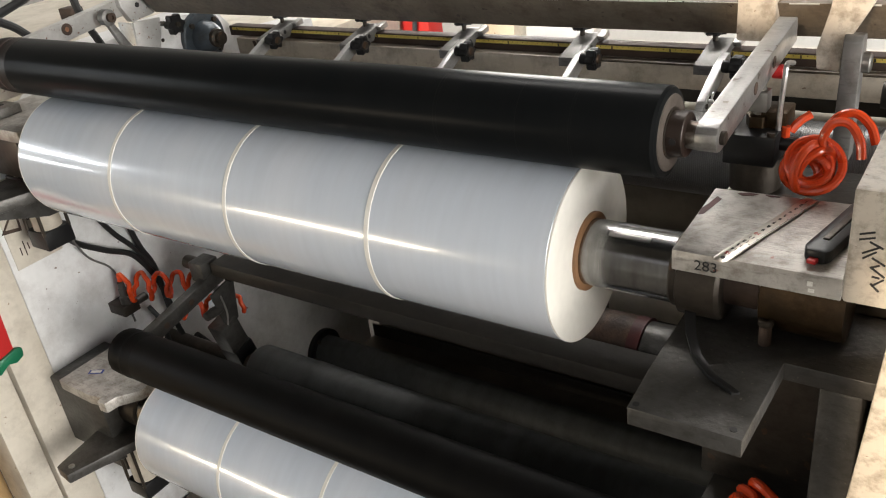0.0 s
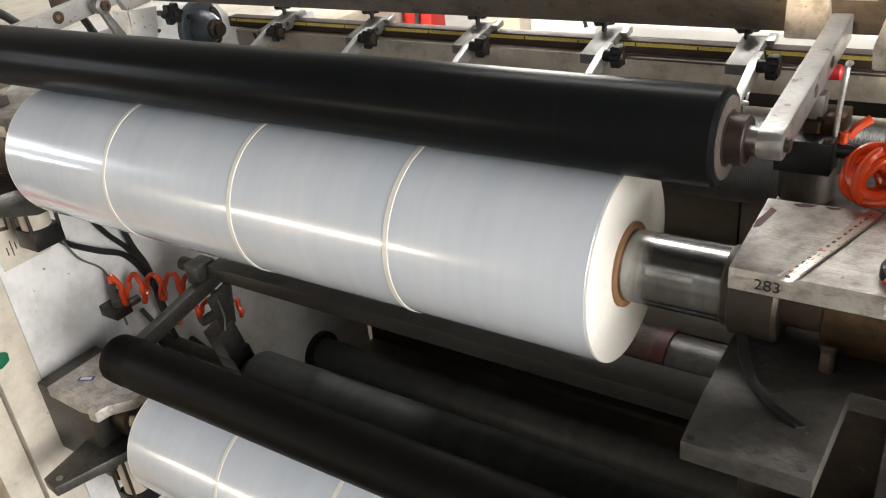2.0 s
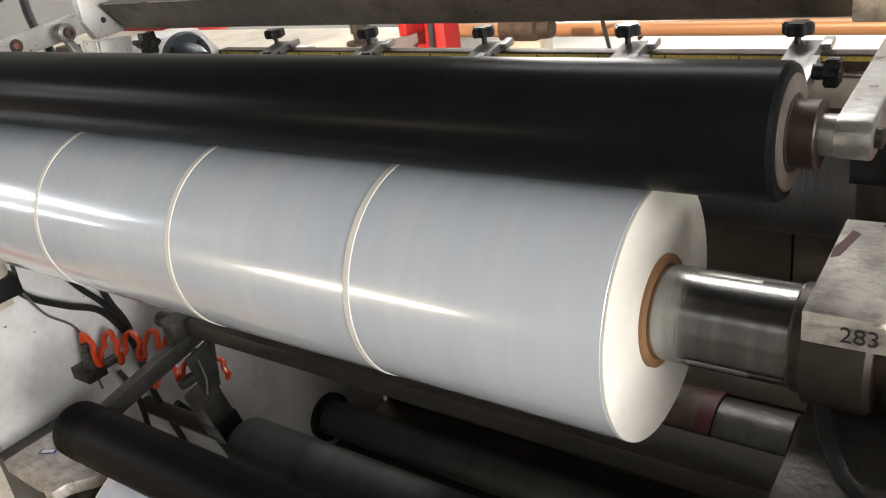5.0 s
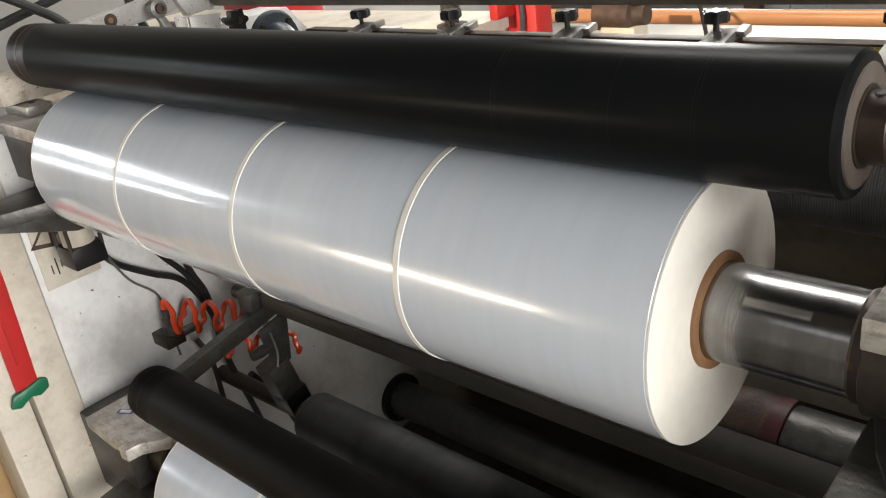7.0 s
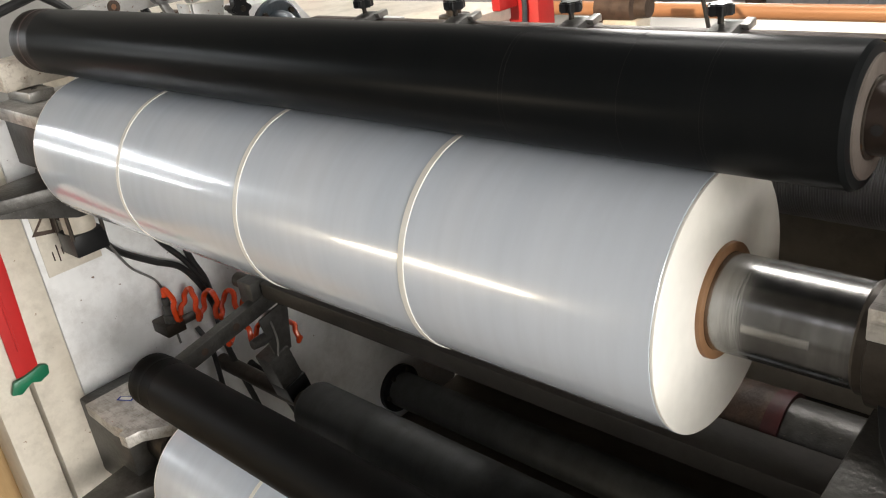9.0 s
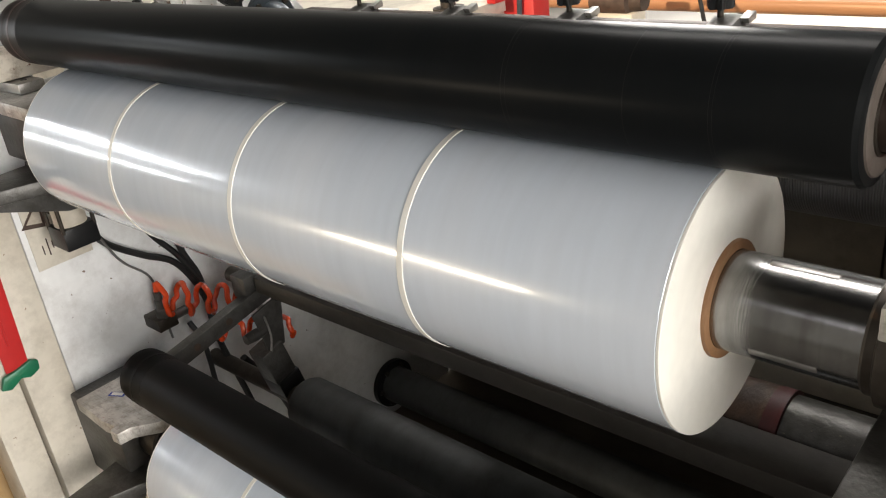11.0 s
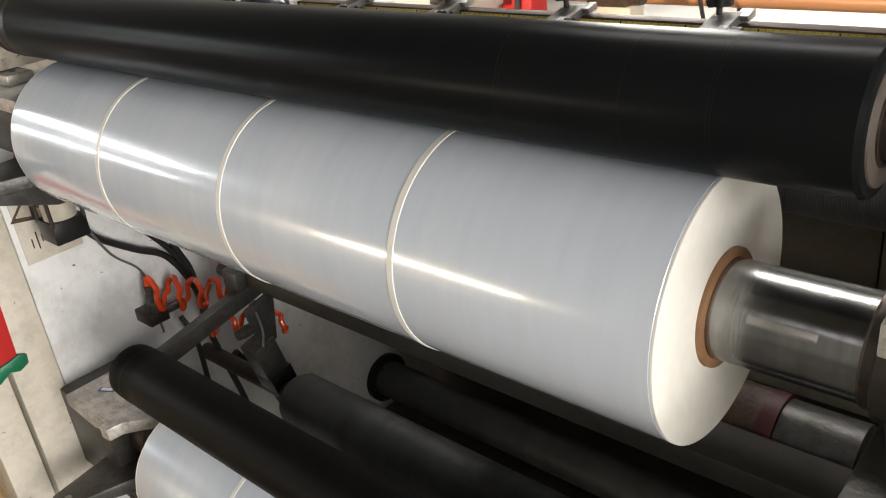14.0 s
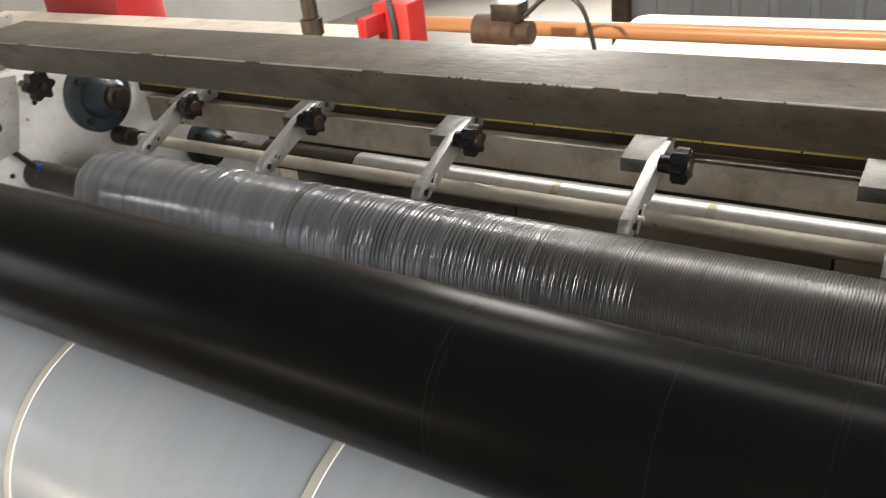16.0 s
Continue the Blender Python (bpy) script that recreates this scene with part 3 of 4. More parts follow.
part("eye", b_lathe([(0.0125, 0.0145), (0.0285, 0.0145), (0.030, 0.012)], 28, "X", (0, 0.204, 1.171)), M["clamp_steel"], link)
part("bolt", b_lathe([(0.029, 0.0085), (0.037, 0.0085), (0.037, 0.0045), (0.033, 0.004)], 20, "X", (0, 0.204, 1.171)), M["rust"], link, "rusty bolt")
part("rod", b_prism([(0.197, 1.162), (0.211, 1.160), (0.236, 1.112), (0.240, 1.085), (0.222, 1.085), (0.218, 1.110)], 0.016, 0.027, "YZ", 0.002), M["clamp_steel"], link)
part("clevis", b_lathe([(1.030, 0.013), (1.088, 0.013), (1.090, 0.010)], 24, "Z", (0.021, 0.231, 0)), M["steel_dark"], link)
for y, z in ((0.137, 1.166),):
    w = thing("washer_bolt", "copper coloured bolt sleeve in the swing arm", "bolt", (-1.060, y, z), "arm bolts")
    part("sleeve", b_tube(None, -0.008, 0.0006 - 0.006, 0.0045, 0.0105, 28), M["rust"], w)
    part("core", b_lathe([(-0.008, 0.0047), (-0.0065, 0.0047)], 20), M["copper_bolt"], w)
lv = thing("lever_plate", "dull steel lever bar hanging from a sunlit bracket on the beam", "lever", (0, 0, 0), "lever plates")
part("bracket", b_prism([(0.176, 1.245), (0.171, 1.199), (0.160, 1.152), (0.162, 1.130), (0.187, 1.129), (0.187, 1.158), (0.199, 1.176), (0.214, 1.205), (0.214, 1.245)], 0.264, 0.2835, "XZ", 0.002), M["chipped"], lv, "worn cream painted bracket")
part("bar", b_prism([(0.250, 1.03), (0.256, 1.165), (0.262, 1.172), (0.280, 1.170), (0.2835, 1.160), (0.276, 1.03)], 0.1885, 0.2085, "YZ", 0.0015), M["clamp_steel"], lv)
part("boss", b_lathe([(0.2085, 0.011), (0.216, 0.011), (0.2175, 0.009), (0.2175, 0.004)], 28, "X", (0, 0.268, 1.140)), M["steel"], lv)
wheel = thing("drive_pulley", "dark oily pulley on a bracket behind the lever", "pulley", (0.235, 0.40, 1.06))
part("rim", b_lathe([(0.0, 0.052), (0.002, 0.058), (0.012, 0.058), (0.015, 0.050), (0.022, 0.050), (0.025, 0.058), (0.036, 0.058), (0.038, 0.05)], 40), M["steel_dark"], wheel)
part("hub", b_lathe([(-0.018, 0.017), (0.0, 0.019), (0.12, 0.019)], 28), M["steel_plate_dark"], wheel)
part("bracket", b_box((0.055, -0.05, -0.20), (0.20, 0.05, 0.075), 0.004), M["deep"], wheel)
star = thing("star_knob", "black star grip knob, oily", "knob", (-1.042, 0.342, 1.123))
part("grip", b_star(0.021, 6, 0.018, "X"), M["plastic"], star)
part("screw", b_lathe([(-0.03, 0.005), (0.022, 0.005)], 14), M["steel_dark"], star)

# ---- knife bar with tape measure, clamps and bearing ----
bar = thing("knife_bar", "rusty brown knife bar with a yellow tape measure stuck along it", "bar", (0, 0.587, 1.0485))
part("bar", b_box((-1.145, -0.014, -0.014), (0.36, 0.012, 0.0075), 0.0015), M["rust"], bar)
tape = part("tape_measure", b_box((-1.135, -0.0150, -0.0012), (0.27, -0.0141, 0.0044), 0), M["yellow"], bar, "yellow tape measure with black ticks")
for i in range(139):
    x, tall = -1.12 + i * 0.01, i % 10 == 0
    part("tick", b_box((x, -0.0155, -0.0008 if tall else 0.0021), (x + (0.0022 if tall else 0.0007), -0.0149, 0.0041), 0), M["ink"], tape)


def cutter_clamp():
    t = thing("cutter_clamp", "bright aluminium knife holder clamped on the bar with black knobs", "clamp", (0, 0.484, 1.056), "cutter clamps")
    k = part("block", b_prism([(0.014, -0.004), (0.100, 0.014), (0.112, 0.012), (0.112, -0.0015), (0.088, -0.0015), (0.080, -0.013), (0.014, -0.019)], -0.048, -0.0125, "YZ", 0.0008), M["clamp_steel"], t)
    part("bore", b_lathe([(-0.0126, 0.0042), (-0.0118, 0.0042)], 16, "X", (0, 0.066, -0.001)), M["ink"], k)
    part("lip", b_prism([(0.088, 0.012), (0.112, 0.017), (0.114, 0.013), (0.114, 0.006), (0.092, 0.004)], -0.0122, 0.0, "YZ", 0.0006), M["alu"], k)
    a = part("holder_arm", b_prism([(0.034, 0.012), (0.044, -0.002), (-0.066, -0.045), (-0.079, -0.046), (-0.085, -0.038), (-0.077, -0.027), (-0.004, 0.004)], -0.012, 0.0, "YZ", 0.0008), M["holder"], t)
    for y, z in ((-0.071, -0.036), (-0.055, -0.029), (0.018, 0.002)):
        part("screw", b_lathe([(-0.0004, 0.0038), (0.0018, 0.0038), (0.0018, 0.0018)], 12, "X", (0, y, z)), M["steel_dark"], a)
    w = part("wing_nut", b_lathe([(0.001, 0.0035), (0.008, 0.003)], 12, "X", (0, -0.063, -0.031)), M["holder"], t)
    for f in (-1, 1):
        part("wing", b_prism([(-0.063 + f * 0.002, -0.031), (-0.063 + f * 0.009, -0.031 + f * 0.006), (-0.063 + f * 0.011, -0.031 + f * 0.011), (-0.063 + f * 0.006, -0.031 + f * 0.008)], 0.003, 0.0055, "YZ", 0.0004), M["holder"], w)
    k = part("side_knob", b_star(0.0185, 6, 0.017, "X", (0.013, 0.0, 0.001)), M["plastic"], t, "black star grip knob")
    part("stem", b_lathe([(0.0002, 0.009), (0.008, 0.0095), (0.0135, 0.008)], 20, "X", (0, 0.0, 0.001)), M["plastic"], k)
    part("cap", b_lathe([(0.0295, 0.009), (0.0315, 0.007)], 20, "X", (0, 0.0, 0.001)), M["steel_dark"], k)
    k = part("top_knob", b_star(0.0195, 6, 0.016, "Z", (-0.040, 0.092, 0.023)), M["plastic"], t, "black star grip knob")
    part("screw", b_lathe([(0.008, 0.0042), (0.024, 0.0042)], 12, "Z", (-0.040, 0.092, 0)), M["steel_dark"], k)
    return t


clamp = cutter_clamp()
clamp.location.x = -0.937
for x in (-0.709, -0.473, -0.234, -0.008):
    copy_thing(clamp, pose(x, 0.484, 1.056))


def flange(y, z, r, stub):
    t = thing("flange_bearing", "dark blue-grey cast flange bearing bolted to the white frame", "bearing", (-1.16, y, z), "flange bearings")
    f = part("flange", b_lathe([(0.0, r), (0.010, r), (0.013, r - 0.004), (0.013, r * 0.55)], 40), M["blue_grey"], t)
    part("hub", b_lathe([(0.012, r * 0.64), (0.026, r * 0.60), (0.040, r * 0.48), (0.046, r * 0.36)], 36), M["blue_grey"], t)
    part("shaft_stub", b_lathe([(0.03, 0.016), (0.044, 0.018), (0.046, 0.020), (0.056, 0.020), (0.058, 0.014), (stub, 0.014)], 28), M["steel_dark"], t)
    for a in (45, 135, 225, 315):
        part("bolt", b_lathe([(0.012, 0.006), (0.019, 0.006), (0.019, 0.004)], 6, "X", (0, r * 0.78 * math.cos(radians(a)), r * 0.78 * math.sin(radians(a)))), M["steel_dark"], f)
    return t


flange(0.503, 1.049, 0.058, 0.066)
flange(0.690, 0.898, 0.045, 0.10)

# ---- grooved roller and tubes behind ----
gr = thing("grooved_roller", "finely grooved steel roller, half of it wrapped in shiny film", "roller", (0, 0.366, 0.969))
prof = [(-0.62, 0.0568)]
x = -0.62
while x < 0.30:
    prof += [(x + 0.0004, 0.0578), (x + 0.0016, 0.0578), (x + 0.0019, 0.0568), (x + 0.0024, 0.0568)]
    x += 0.0027
part("grooved_sleeve", b_lathe(prof, 56), M["groove"], gr, "finely grooved dark steel sleeve")
prof = [(-0.990, 0.046), (-0.988, 0.0530), (-0.978, 0.0570), (-0.970, 0.0575)]
x, rng = -0.965, random.Random(8)
while x < -0.605:
    prof.append((x, 0.0577 + rng.uniform(-0.0006, 0.0006)))
    x += rng.uniform(0.002, 0.007)
prof.append((-0.60, 0.0575))
part("wrapped_sleeve", b_lathe(prof, 72), M["film_grey"], gr, "silvery film wrapped sleeve")
x = -0.598
while x < -0.20:
    thin = (x + 0.6) / 0.40
    n = rng.uniform(0.002, 0.012) * (1.0 - thin) ** 2 + 0.0008
    part("film_band", b_tube(None, x, x + n, 0.0560, 0.0579 + rng.uniform(0, 0.0001), 64), M["film_grey"], gr)
    x += n + rng.uniform(0.0004, 0.0035) * (0.15 + thin * 1.6)
part("journal", b_lathe([(-1.16, 0.021), (-1.0, 0.021), (-0.998, 0.017), (-0.975, 0.017)], 32), M["steel_dark"], gr)
part("journal", b_lathe([(0.30, 0.02), (0.36, 0.02)], 32), M["steel_dark"], gr)

gt = thing("guide_tube", "thin cream painted guide tube across the machine", "tube", (0, 0.520, 0.976))
part("tube", b_lathe([(-1.099, 0.009), (0.36, 0.009)], 28), M["cream"], gt)
part("end_collar", b_lathe([(-1.159, 0.015), (-1.122, 0.015), (-1.12, 0.012), (-1.10, 0.012)], 24), M["steel_dark"], gt)
sil = thing("silver_roller", "smooth silver aluminium guide roller with a dark end", "roller", (0, 0.690, 0.898))
part("tube", b_lathe([(-0.80, 0.022), (-0.798, 0.0235), (0.36, 0.0235)], 48), M["silver"], sil)
for x in (-0.455, -0.345, -0.242):
    part("paint_mark", b_patch(x, x + 0.012, 0.0235, 95, 200), M["paint_mark"], sil, "faint yellow paint mark")
part("dark_end", b_lathe([(-1.0, 0.0235), (-0.801, 0.0235)], 40), M["steel_dark"], sil)
part("journal", b_lathe([(-1.16, 0.012), (-0.999, 0.012)], 24), M["steel_dark"], sil)
cb = thing("cross_beam", "dirty cream painted square steel beam, scuffed along its edge", "beam", (0, 0.557, 1.0130))
part("bar", b_box((-1.112, 0.0, -0.021), (0.40, 0.050, 0.021), 0.002), M["cream_dirty"], cb)
part("rust_run", b_prism([(-1.052, -0.019), (-1.036, -0.020), (-1.046, 0.004), (-1.054, 0.017), (-1.062, 0.016)], -0.0006, 0.0004, "XZ", 0), M["rust"], cb, "brown rust run")
part("worn_lip", b_box((-0.30, -0.0012, 0.0175), (0.40, 0.0150, 0.0216), 0.001), M["beam"], cb, "bare scuffed steel lip")
# added filler beam, coloured dark to give the shade behind the rollers
rb = thing("cross_beam", "dark filler beam added for the shade at the machine's back", "beam", (0, 0.78, 0.945))
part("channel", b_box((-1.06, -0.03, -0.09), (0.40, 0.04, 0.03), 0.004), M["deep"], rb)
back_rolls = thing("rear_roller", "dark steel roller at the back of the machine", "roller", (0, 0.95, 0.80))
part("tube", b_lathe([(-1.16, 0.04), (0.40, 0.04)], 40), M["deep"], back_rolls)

# ---- right bearing station ----
blk = thing("bearing_block", "scuffed ground steel bearing cap plate marked with figures and red paint", "block", (0.117, -0.072, 1.041))
cap = part("cap", b_prism([(0.0, 0.0), (0.145, 0.0), (0.135, 0.145), (-0.004, 0.140)], 0.0, 0.021, "XY", 0.0012), M["steel_plate"], blk)
letters("283", 0.0145, M["ink"], cap, pose(0.032, -0.0012, 0.0095, 90, 0, 0), "written_figures")
part("paint_dab", b_box((0.118, -0.0014, 0.010), (0.122, -0.0002, 0.014), 0), M["paper"], cap)
part("paint_dab", b_box((0.119, -0.0014, 0.004), (0.124, -0.0002, 0.007), 0), M["paper"], cap)
for dab in ([(-0.001, 0.075), (0.004, 0.079), (0.007, 0.097), (0.010, 0.116), (0.004, 0.121), (0.001, 0.102), (-0.002, 0.09)], [(0.020, 0.134), (0.026, 0.130), (0.036, 0.133), (0.040, 0.138), (0.030, 0.1385)], [(0.046, 0.1385), (0.052, 0.135), (0.060, 0.137), (0.062, 0.1395)]):
    part("red_paint", b_prism(dab, 0.0208, 0.0213, "XY", 0), M["dark_red"], cap, "chipped red paint remains")
rul = thing("steel_ruler", "fifteen centimetre steel ruler lying on the bearing cap", "ruler", (0.163, -0.078, 1.0634))
rul.rotation_euler = (0, 0, radians(73))
outline = [(-0.004, -0.004), (0.0, -0.007), (0.152, -0.007), (0.152, 0.007), (0.0, 0.007), (-0.004, 0.004)]
blade = part("blade", b_prism(outline, 0.0, 0.001, "XY", 0.0002), M["ruler"], rul)
part("hole", b_lathe([(0.0, 0.0022), (0.0014, 0.0022)], 14, "Z", (0.004, 0, 0)), M["ink"], rul)
for i in range(1, 16):
    letters(str(i), 0.0062, M["red_ink"] if i in (10, 15) else M["ink"], blade, pose(0.1515 - i * 0.0092, 0.001, 0.0012, 0, 0, 90), "figure")
for i in range(56):
    part("tick", b_box((0.012 + i * 0.0025, -0.007, 0.001), (0.0126 + i * 0.0025, -0.0038 if i % 5 == 0 else -0.0053, 0.00125), 0), M["ink"], blade)
cut = thing("utility_knife", "black plastic utility knife lying on the bearing cap", "knife", (0.236, -0.052, 1.0634))
cut.rotation_euler = (0, 0, radians(78))
handle = part("handle", b_prism([(-0.004, -0.009), (0.004, -0.012), (0.10, -0.011), (0.122, -0.008), (0.124, 0.008), (0.10, 0.011), (0.004, 0.012), (-0.004, 0.008)], 0.0, 0.013, "XY", 0.003), M["plastic"], cut)
part("slider", b_box((0.018, -0.003, 0.0125), (0.085, 0.003, 0.0148), 0.001), M["steel_dark"], handle)
part("side_groove", b_box((0.01, 0.0118, 0.004), (0.10, 0.0130, 0.009), 0.0004), M["ink"], handle)
part("red_tip", b_box((-0.010, -0.004, 0.002), (-0.003, 0.004, 0.006), 0.001), M["red"], cut)

brg = thing("shaft_bearing", "dark oily shaft bearing with bronze spool", "bearing", (0, 0, 1.0))
part("bushing", b_lathe([(0.108, 0.040), (0.110, 0.044), (0.148, 0.044), (0.152, 0.0405)], 48), M["steel_dark"], brg)
part("neck", b_lathe([(0.150, 0.026), (0.19, 0.026)], 36), M["rust"], brg)
part("bronze_ring", b_lathe([(0.187, 0.036), (0.189, 0.041), (0.262, 0.041)], 48), M["brass"], brg, "oily bronze ring")
low_plate = thing("support_plate", "thick scuffed steel support plate with drilled corners", "plate", (0.117, -0.181, 0.940))
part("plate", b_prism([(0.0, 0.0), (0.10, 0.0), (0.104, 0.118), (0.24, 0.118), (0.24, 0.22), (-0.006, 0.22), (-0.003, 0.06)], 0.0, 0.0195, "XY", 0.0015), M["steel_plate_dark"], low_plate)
for x, y in ((0.006, 0.007), (0.090, 0.010)):
    part("drilled_hole", b_lathe([(0.0192, 0.0032), (0.0200, 0.0032)], 16, "Z", (x, y, 0)), M["ink"], low_plate)
bolt = thing("hex_bolt", "brass coloured cap bolt standing in the plate", "bolt", (0.197, -0.040, 0.9595))
part("shank", b_lathe([(0.0, 0.0058), (0.024, 0.0058)], 24, "Z"), M["rust"], bolt)
part("head", b_lathe([(0.021, 0.0066), (0.022, 0.0072), (0.0265, 0.0072), (0.0275, 0.006), (0.0275, 0.0034), (0.0255, 0.003)], 24, "Z"), M["steel_dark"], bolt)
strap = thing("rubber_strap", "worn black rubber strap curled on the steel plate", "strap", (0, 0, 0))
pts = [(0.122, -0.030, 0.975), (0.132, -0.058, 0.966), (0.148, -0.088, 0.963), (0.170, -0.112, 0.9625), (0.196, -0.128, 0.9625)]
bm = bmesh.new()
rows = []
for i, (x, y, z) in enumerate(pts):
    w = 0.0046 - 0.0004 * i
    rows.append([bm.verts.new((x + a * w, y + a * w * 0.55, z + b * 0.0016)) for a, b in ((-1, -1), (1, -1), (1, 1), (0, 0.3), (-1, 1))])
for p, q in zip(rows, rows[1:]):
    for k in range(5):
        bm.faces.new((p[k], p[(k + 1) % 5], q[(k + 1) % 5], q[k]))
bm.faces.new(rows[0][::-1])
bm.faces.new(rows[-1])
part("strap", bm, M["hose"], strap)
hs = thing("bearing_housing", "dark oily steel housing behind the shaft bearing", "housing", (0, 0, 0))
part("body", b_box((0.105, 0.080, 0.66), (0.30, 0.22, 1.03), 0.003), M["steel_dark"], hs)
# cream-grey face in shade; the dark plate colour stands for that shade
part("web", b_box((0.252, -0.06, 0.60), (0.289, 0.079, 0.938), 0.003), M["steel_plate_dark"], hs)
part("foot", b_box((0.12, -0.02, 0.0), (0.28, 0.20, 0.659), 0.003), M["deep"], hs)

# ---- air cylinder and tube by the right arm ----
ac = thing("air_cylinder", "black air cylinder with brass fittings under the arm", "cylinder", (0.130, 0.155, 0))
part("head_block", b_box((-0.028, -0.032, 1.066), (0.026, 0.03, 1.100), 0.002), M["plastic"], ac)
part("barrel", b_lathe([(0.93, 0.027), (1.066, 0.027)], 32, "Z"), M["steel_dark"], ac)
part("rod", b_lathe([(1.10, 0.006), (1.155, 0.006)], 20, "Z"), M["steel"], ac)
part("nut", b_lathe([(1.101, 0.013), (1.113, 0.013), (1.114, 0.011)], 6, "Z"), M["brass"], ac)
part("clevis", b_box((-0.010, -0.010, 1.118), (0.010, 0.010, 1.140), 0.002), M["steel"], ac)
part("bracket", b_box((0.002, -0.005, 1.097), (0.030, 0.032, 1.118), 0.002), M["brass"], ac)
for x, y in ((-0.022, -0.026), (0.020, -0.026), (0.020, 0.024)):
    part("screw", b_lathe([(1.099, 0.0045), (1.104, 0.0045)], 12, "Z", (x, y, 0)), M["steel_dark"], ac)
part("fitting", b_lathe([(0.024, 0.008), (0.05, 0.008), (0.051, 0.006)], 20, "X", (0, -0.006, 1.085)), M["plastic"], ac)
hook = thing("wire_hook", "bent bright steel rod beside the arm", "rod")
part("rod", b_cable([(0.150, 0.205, 1.155), (0.154, 0.160, 1.168), (0.155, 0.150, 1.160), (0.153, 0.148, 1.125), (0.152, 0.147, 1.098), (0.146, 0.146, 1.092)], 0.0028), M["alu"], hook)
rk = thing("red_valve", "small red plastic valve button under the arm", "valve", (0.137, 0.195, 1.148))
part("knob", b_lathe([(-0.006, 0.006), (-0.004, 0.0078), (0.006, 0.0078), (0.008, 0.006)], 20), M["red"], rk)
tube = thing("coiled_tube", "tangled bright orange coiled air tube", "air tube")
def tangle(centre, radius, turns, seed):
    """Loose loops whose plane wanders."""
    rng, pts = random.Random(seed), []
    a, b, c = (rng.uniform(0, 6) for _ in range(3))
    for i in range(int(turns * 14) + 1):
        t = 2 * math.pi * i / 14
        tilt = Euler((1.2 + 0.55 * math.sin(0.23 * t + a), 0.6 * math.sin(0.31 * t + b), 0.5 + 0.7 * math.sin(0.17 * t + c)))
        R = radius * (0.86 + 0.22 * math.sin(0.37 * t + b))
        pts.append(Vector(centre) + tilt.to_matrix() @ Vector((R * math.cos(t), R * math.sin(t), 0.006 * math.sin(0.43 * t + a))))
    return pts


c1 = tangle((0.197, 0.102, 1.084), 0.026, 4.6, 3)
c2 = tangle((0.194, 0.100, 1.078), 0.021, 3.3, 9)
part("tube", b_cable(c1, 0.0045, 10, 5), M["orange"], tube)
part("inner_loop", b_cable(c2, 0.0045, 10, 5), M["orange"], tube)
part("lead", b_cable([c1[-1], (0.168, 0.145, 1.080), (0.160, 0.150, 1.092), (0.160, 0.150, 1.104)], 0.0045, 10, 5), M["orange"], tube)
part("tail", b_cable([c1[0], (0.205, 0.10, 1.112), (0.213, 0.102, 1.130), (0.227, 0.104, 1.130), (0.238, 0.102, 1.115), (0.242, 0.098, 1.098)], 0.0045, 10, 5), M["orange"], tube)
part("tail", b_cable([c2[0], (0.203, 0.115, 1.108), (0.214, 0.118, 1.131), (0.230, 0.120, 1.135), (0.244, 0.118, 1.124), (0.251, 0.114, 1.108)], 0.0045, 10, 5), M["orange"], tube)
part("upper_end", b_cable([(0.163, 0.158, 1.096), (0.170, 0.162, 1.106), (0.180, 0.168, 1.113)], 0.0045, 10, 5), M["orange"], tube)
low_tube = thing("coiled_tube", "orange coiled air tube hanging low by the post", "air tube")
part("tube", b_cable(coil((0.178, -0.01, 0.690), (0.203, 0.02, 0.705), 3, 0.025, 0.0055, 0.3, 5), 0.006, 10, 5), M["orange"], low_tube)

# ---- left bearing stations ----
lb = thing("bearing_block", "dirty steel bearing cap plate with red paint chips", "block", (-1.16, 0, 0))
part("cap", b_prism([(0.0, -0.058), (0.185, -0.062), (0.180, 0.085), (0.0, 0.09)], 1.034, 1.055, "XY", 0.002), M["steel_plate"], lb)
part("clamp_bar", b_box((0.0, -0.028, 1.0555), (0.085, 0.012, 1.072), 0.002), M["steel"], lb)
part("bolt_hole", b_lathe([(1.071, 0.005), (1.0726, 0.005)], 14, "Z", (0.06, -0.008, 0)), M["ink"], lb)
part("housing", b_box((0.0, -0.045, 0.955), (0.135, 0.06, 1.0335), 0.003), M["steel_dark"], lb)
part("bushing", b_lathe([(0.125, 0.042), (0.165, 0.042), (0.168, 0.039)], 40, "X", (0, 0, 1.0)), M["steel_dark"], lb)
up = thing("painted_guard", "chipped white and brown painted steel guard above the bearing", "guard", (-1.16, 0, 0))
part("plate", b_box((0.0, -0.045, 1.0735), (0.048, 0.06, 1.118), 0.002), M["chipped"], up)
ll = thing("bearing_block", "dirty steel bearing cap of the lower shaft", "block", (-1.16, 0, 0))
part("cap", b_prism([(0.07, -0.10), (0.17, -0.104), (0.20, -0.098), (0.205, -0.110), (0.225, -0.108), (0.228, -0.085), (0.256, -0.050), (0.258, 0.06), (0.07, 0.06)], 0.523, 0.545, "XY", 0.002), M["steel_plate"], ll)
part("bracket", b_box((0.0, -0.085, 0.36), (0.16, 0.05, 0.5225), 0.004), M["steel_plate_dark"], ll)
part("bushing", b_lathe([(0.155, 0.042), (0.205, 0.042), (0.208, 0.038)], 40, "X", (0, -0.014, 0.460)), M["steel_dark"], ll)
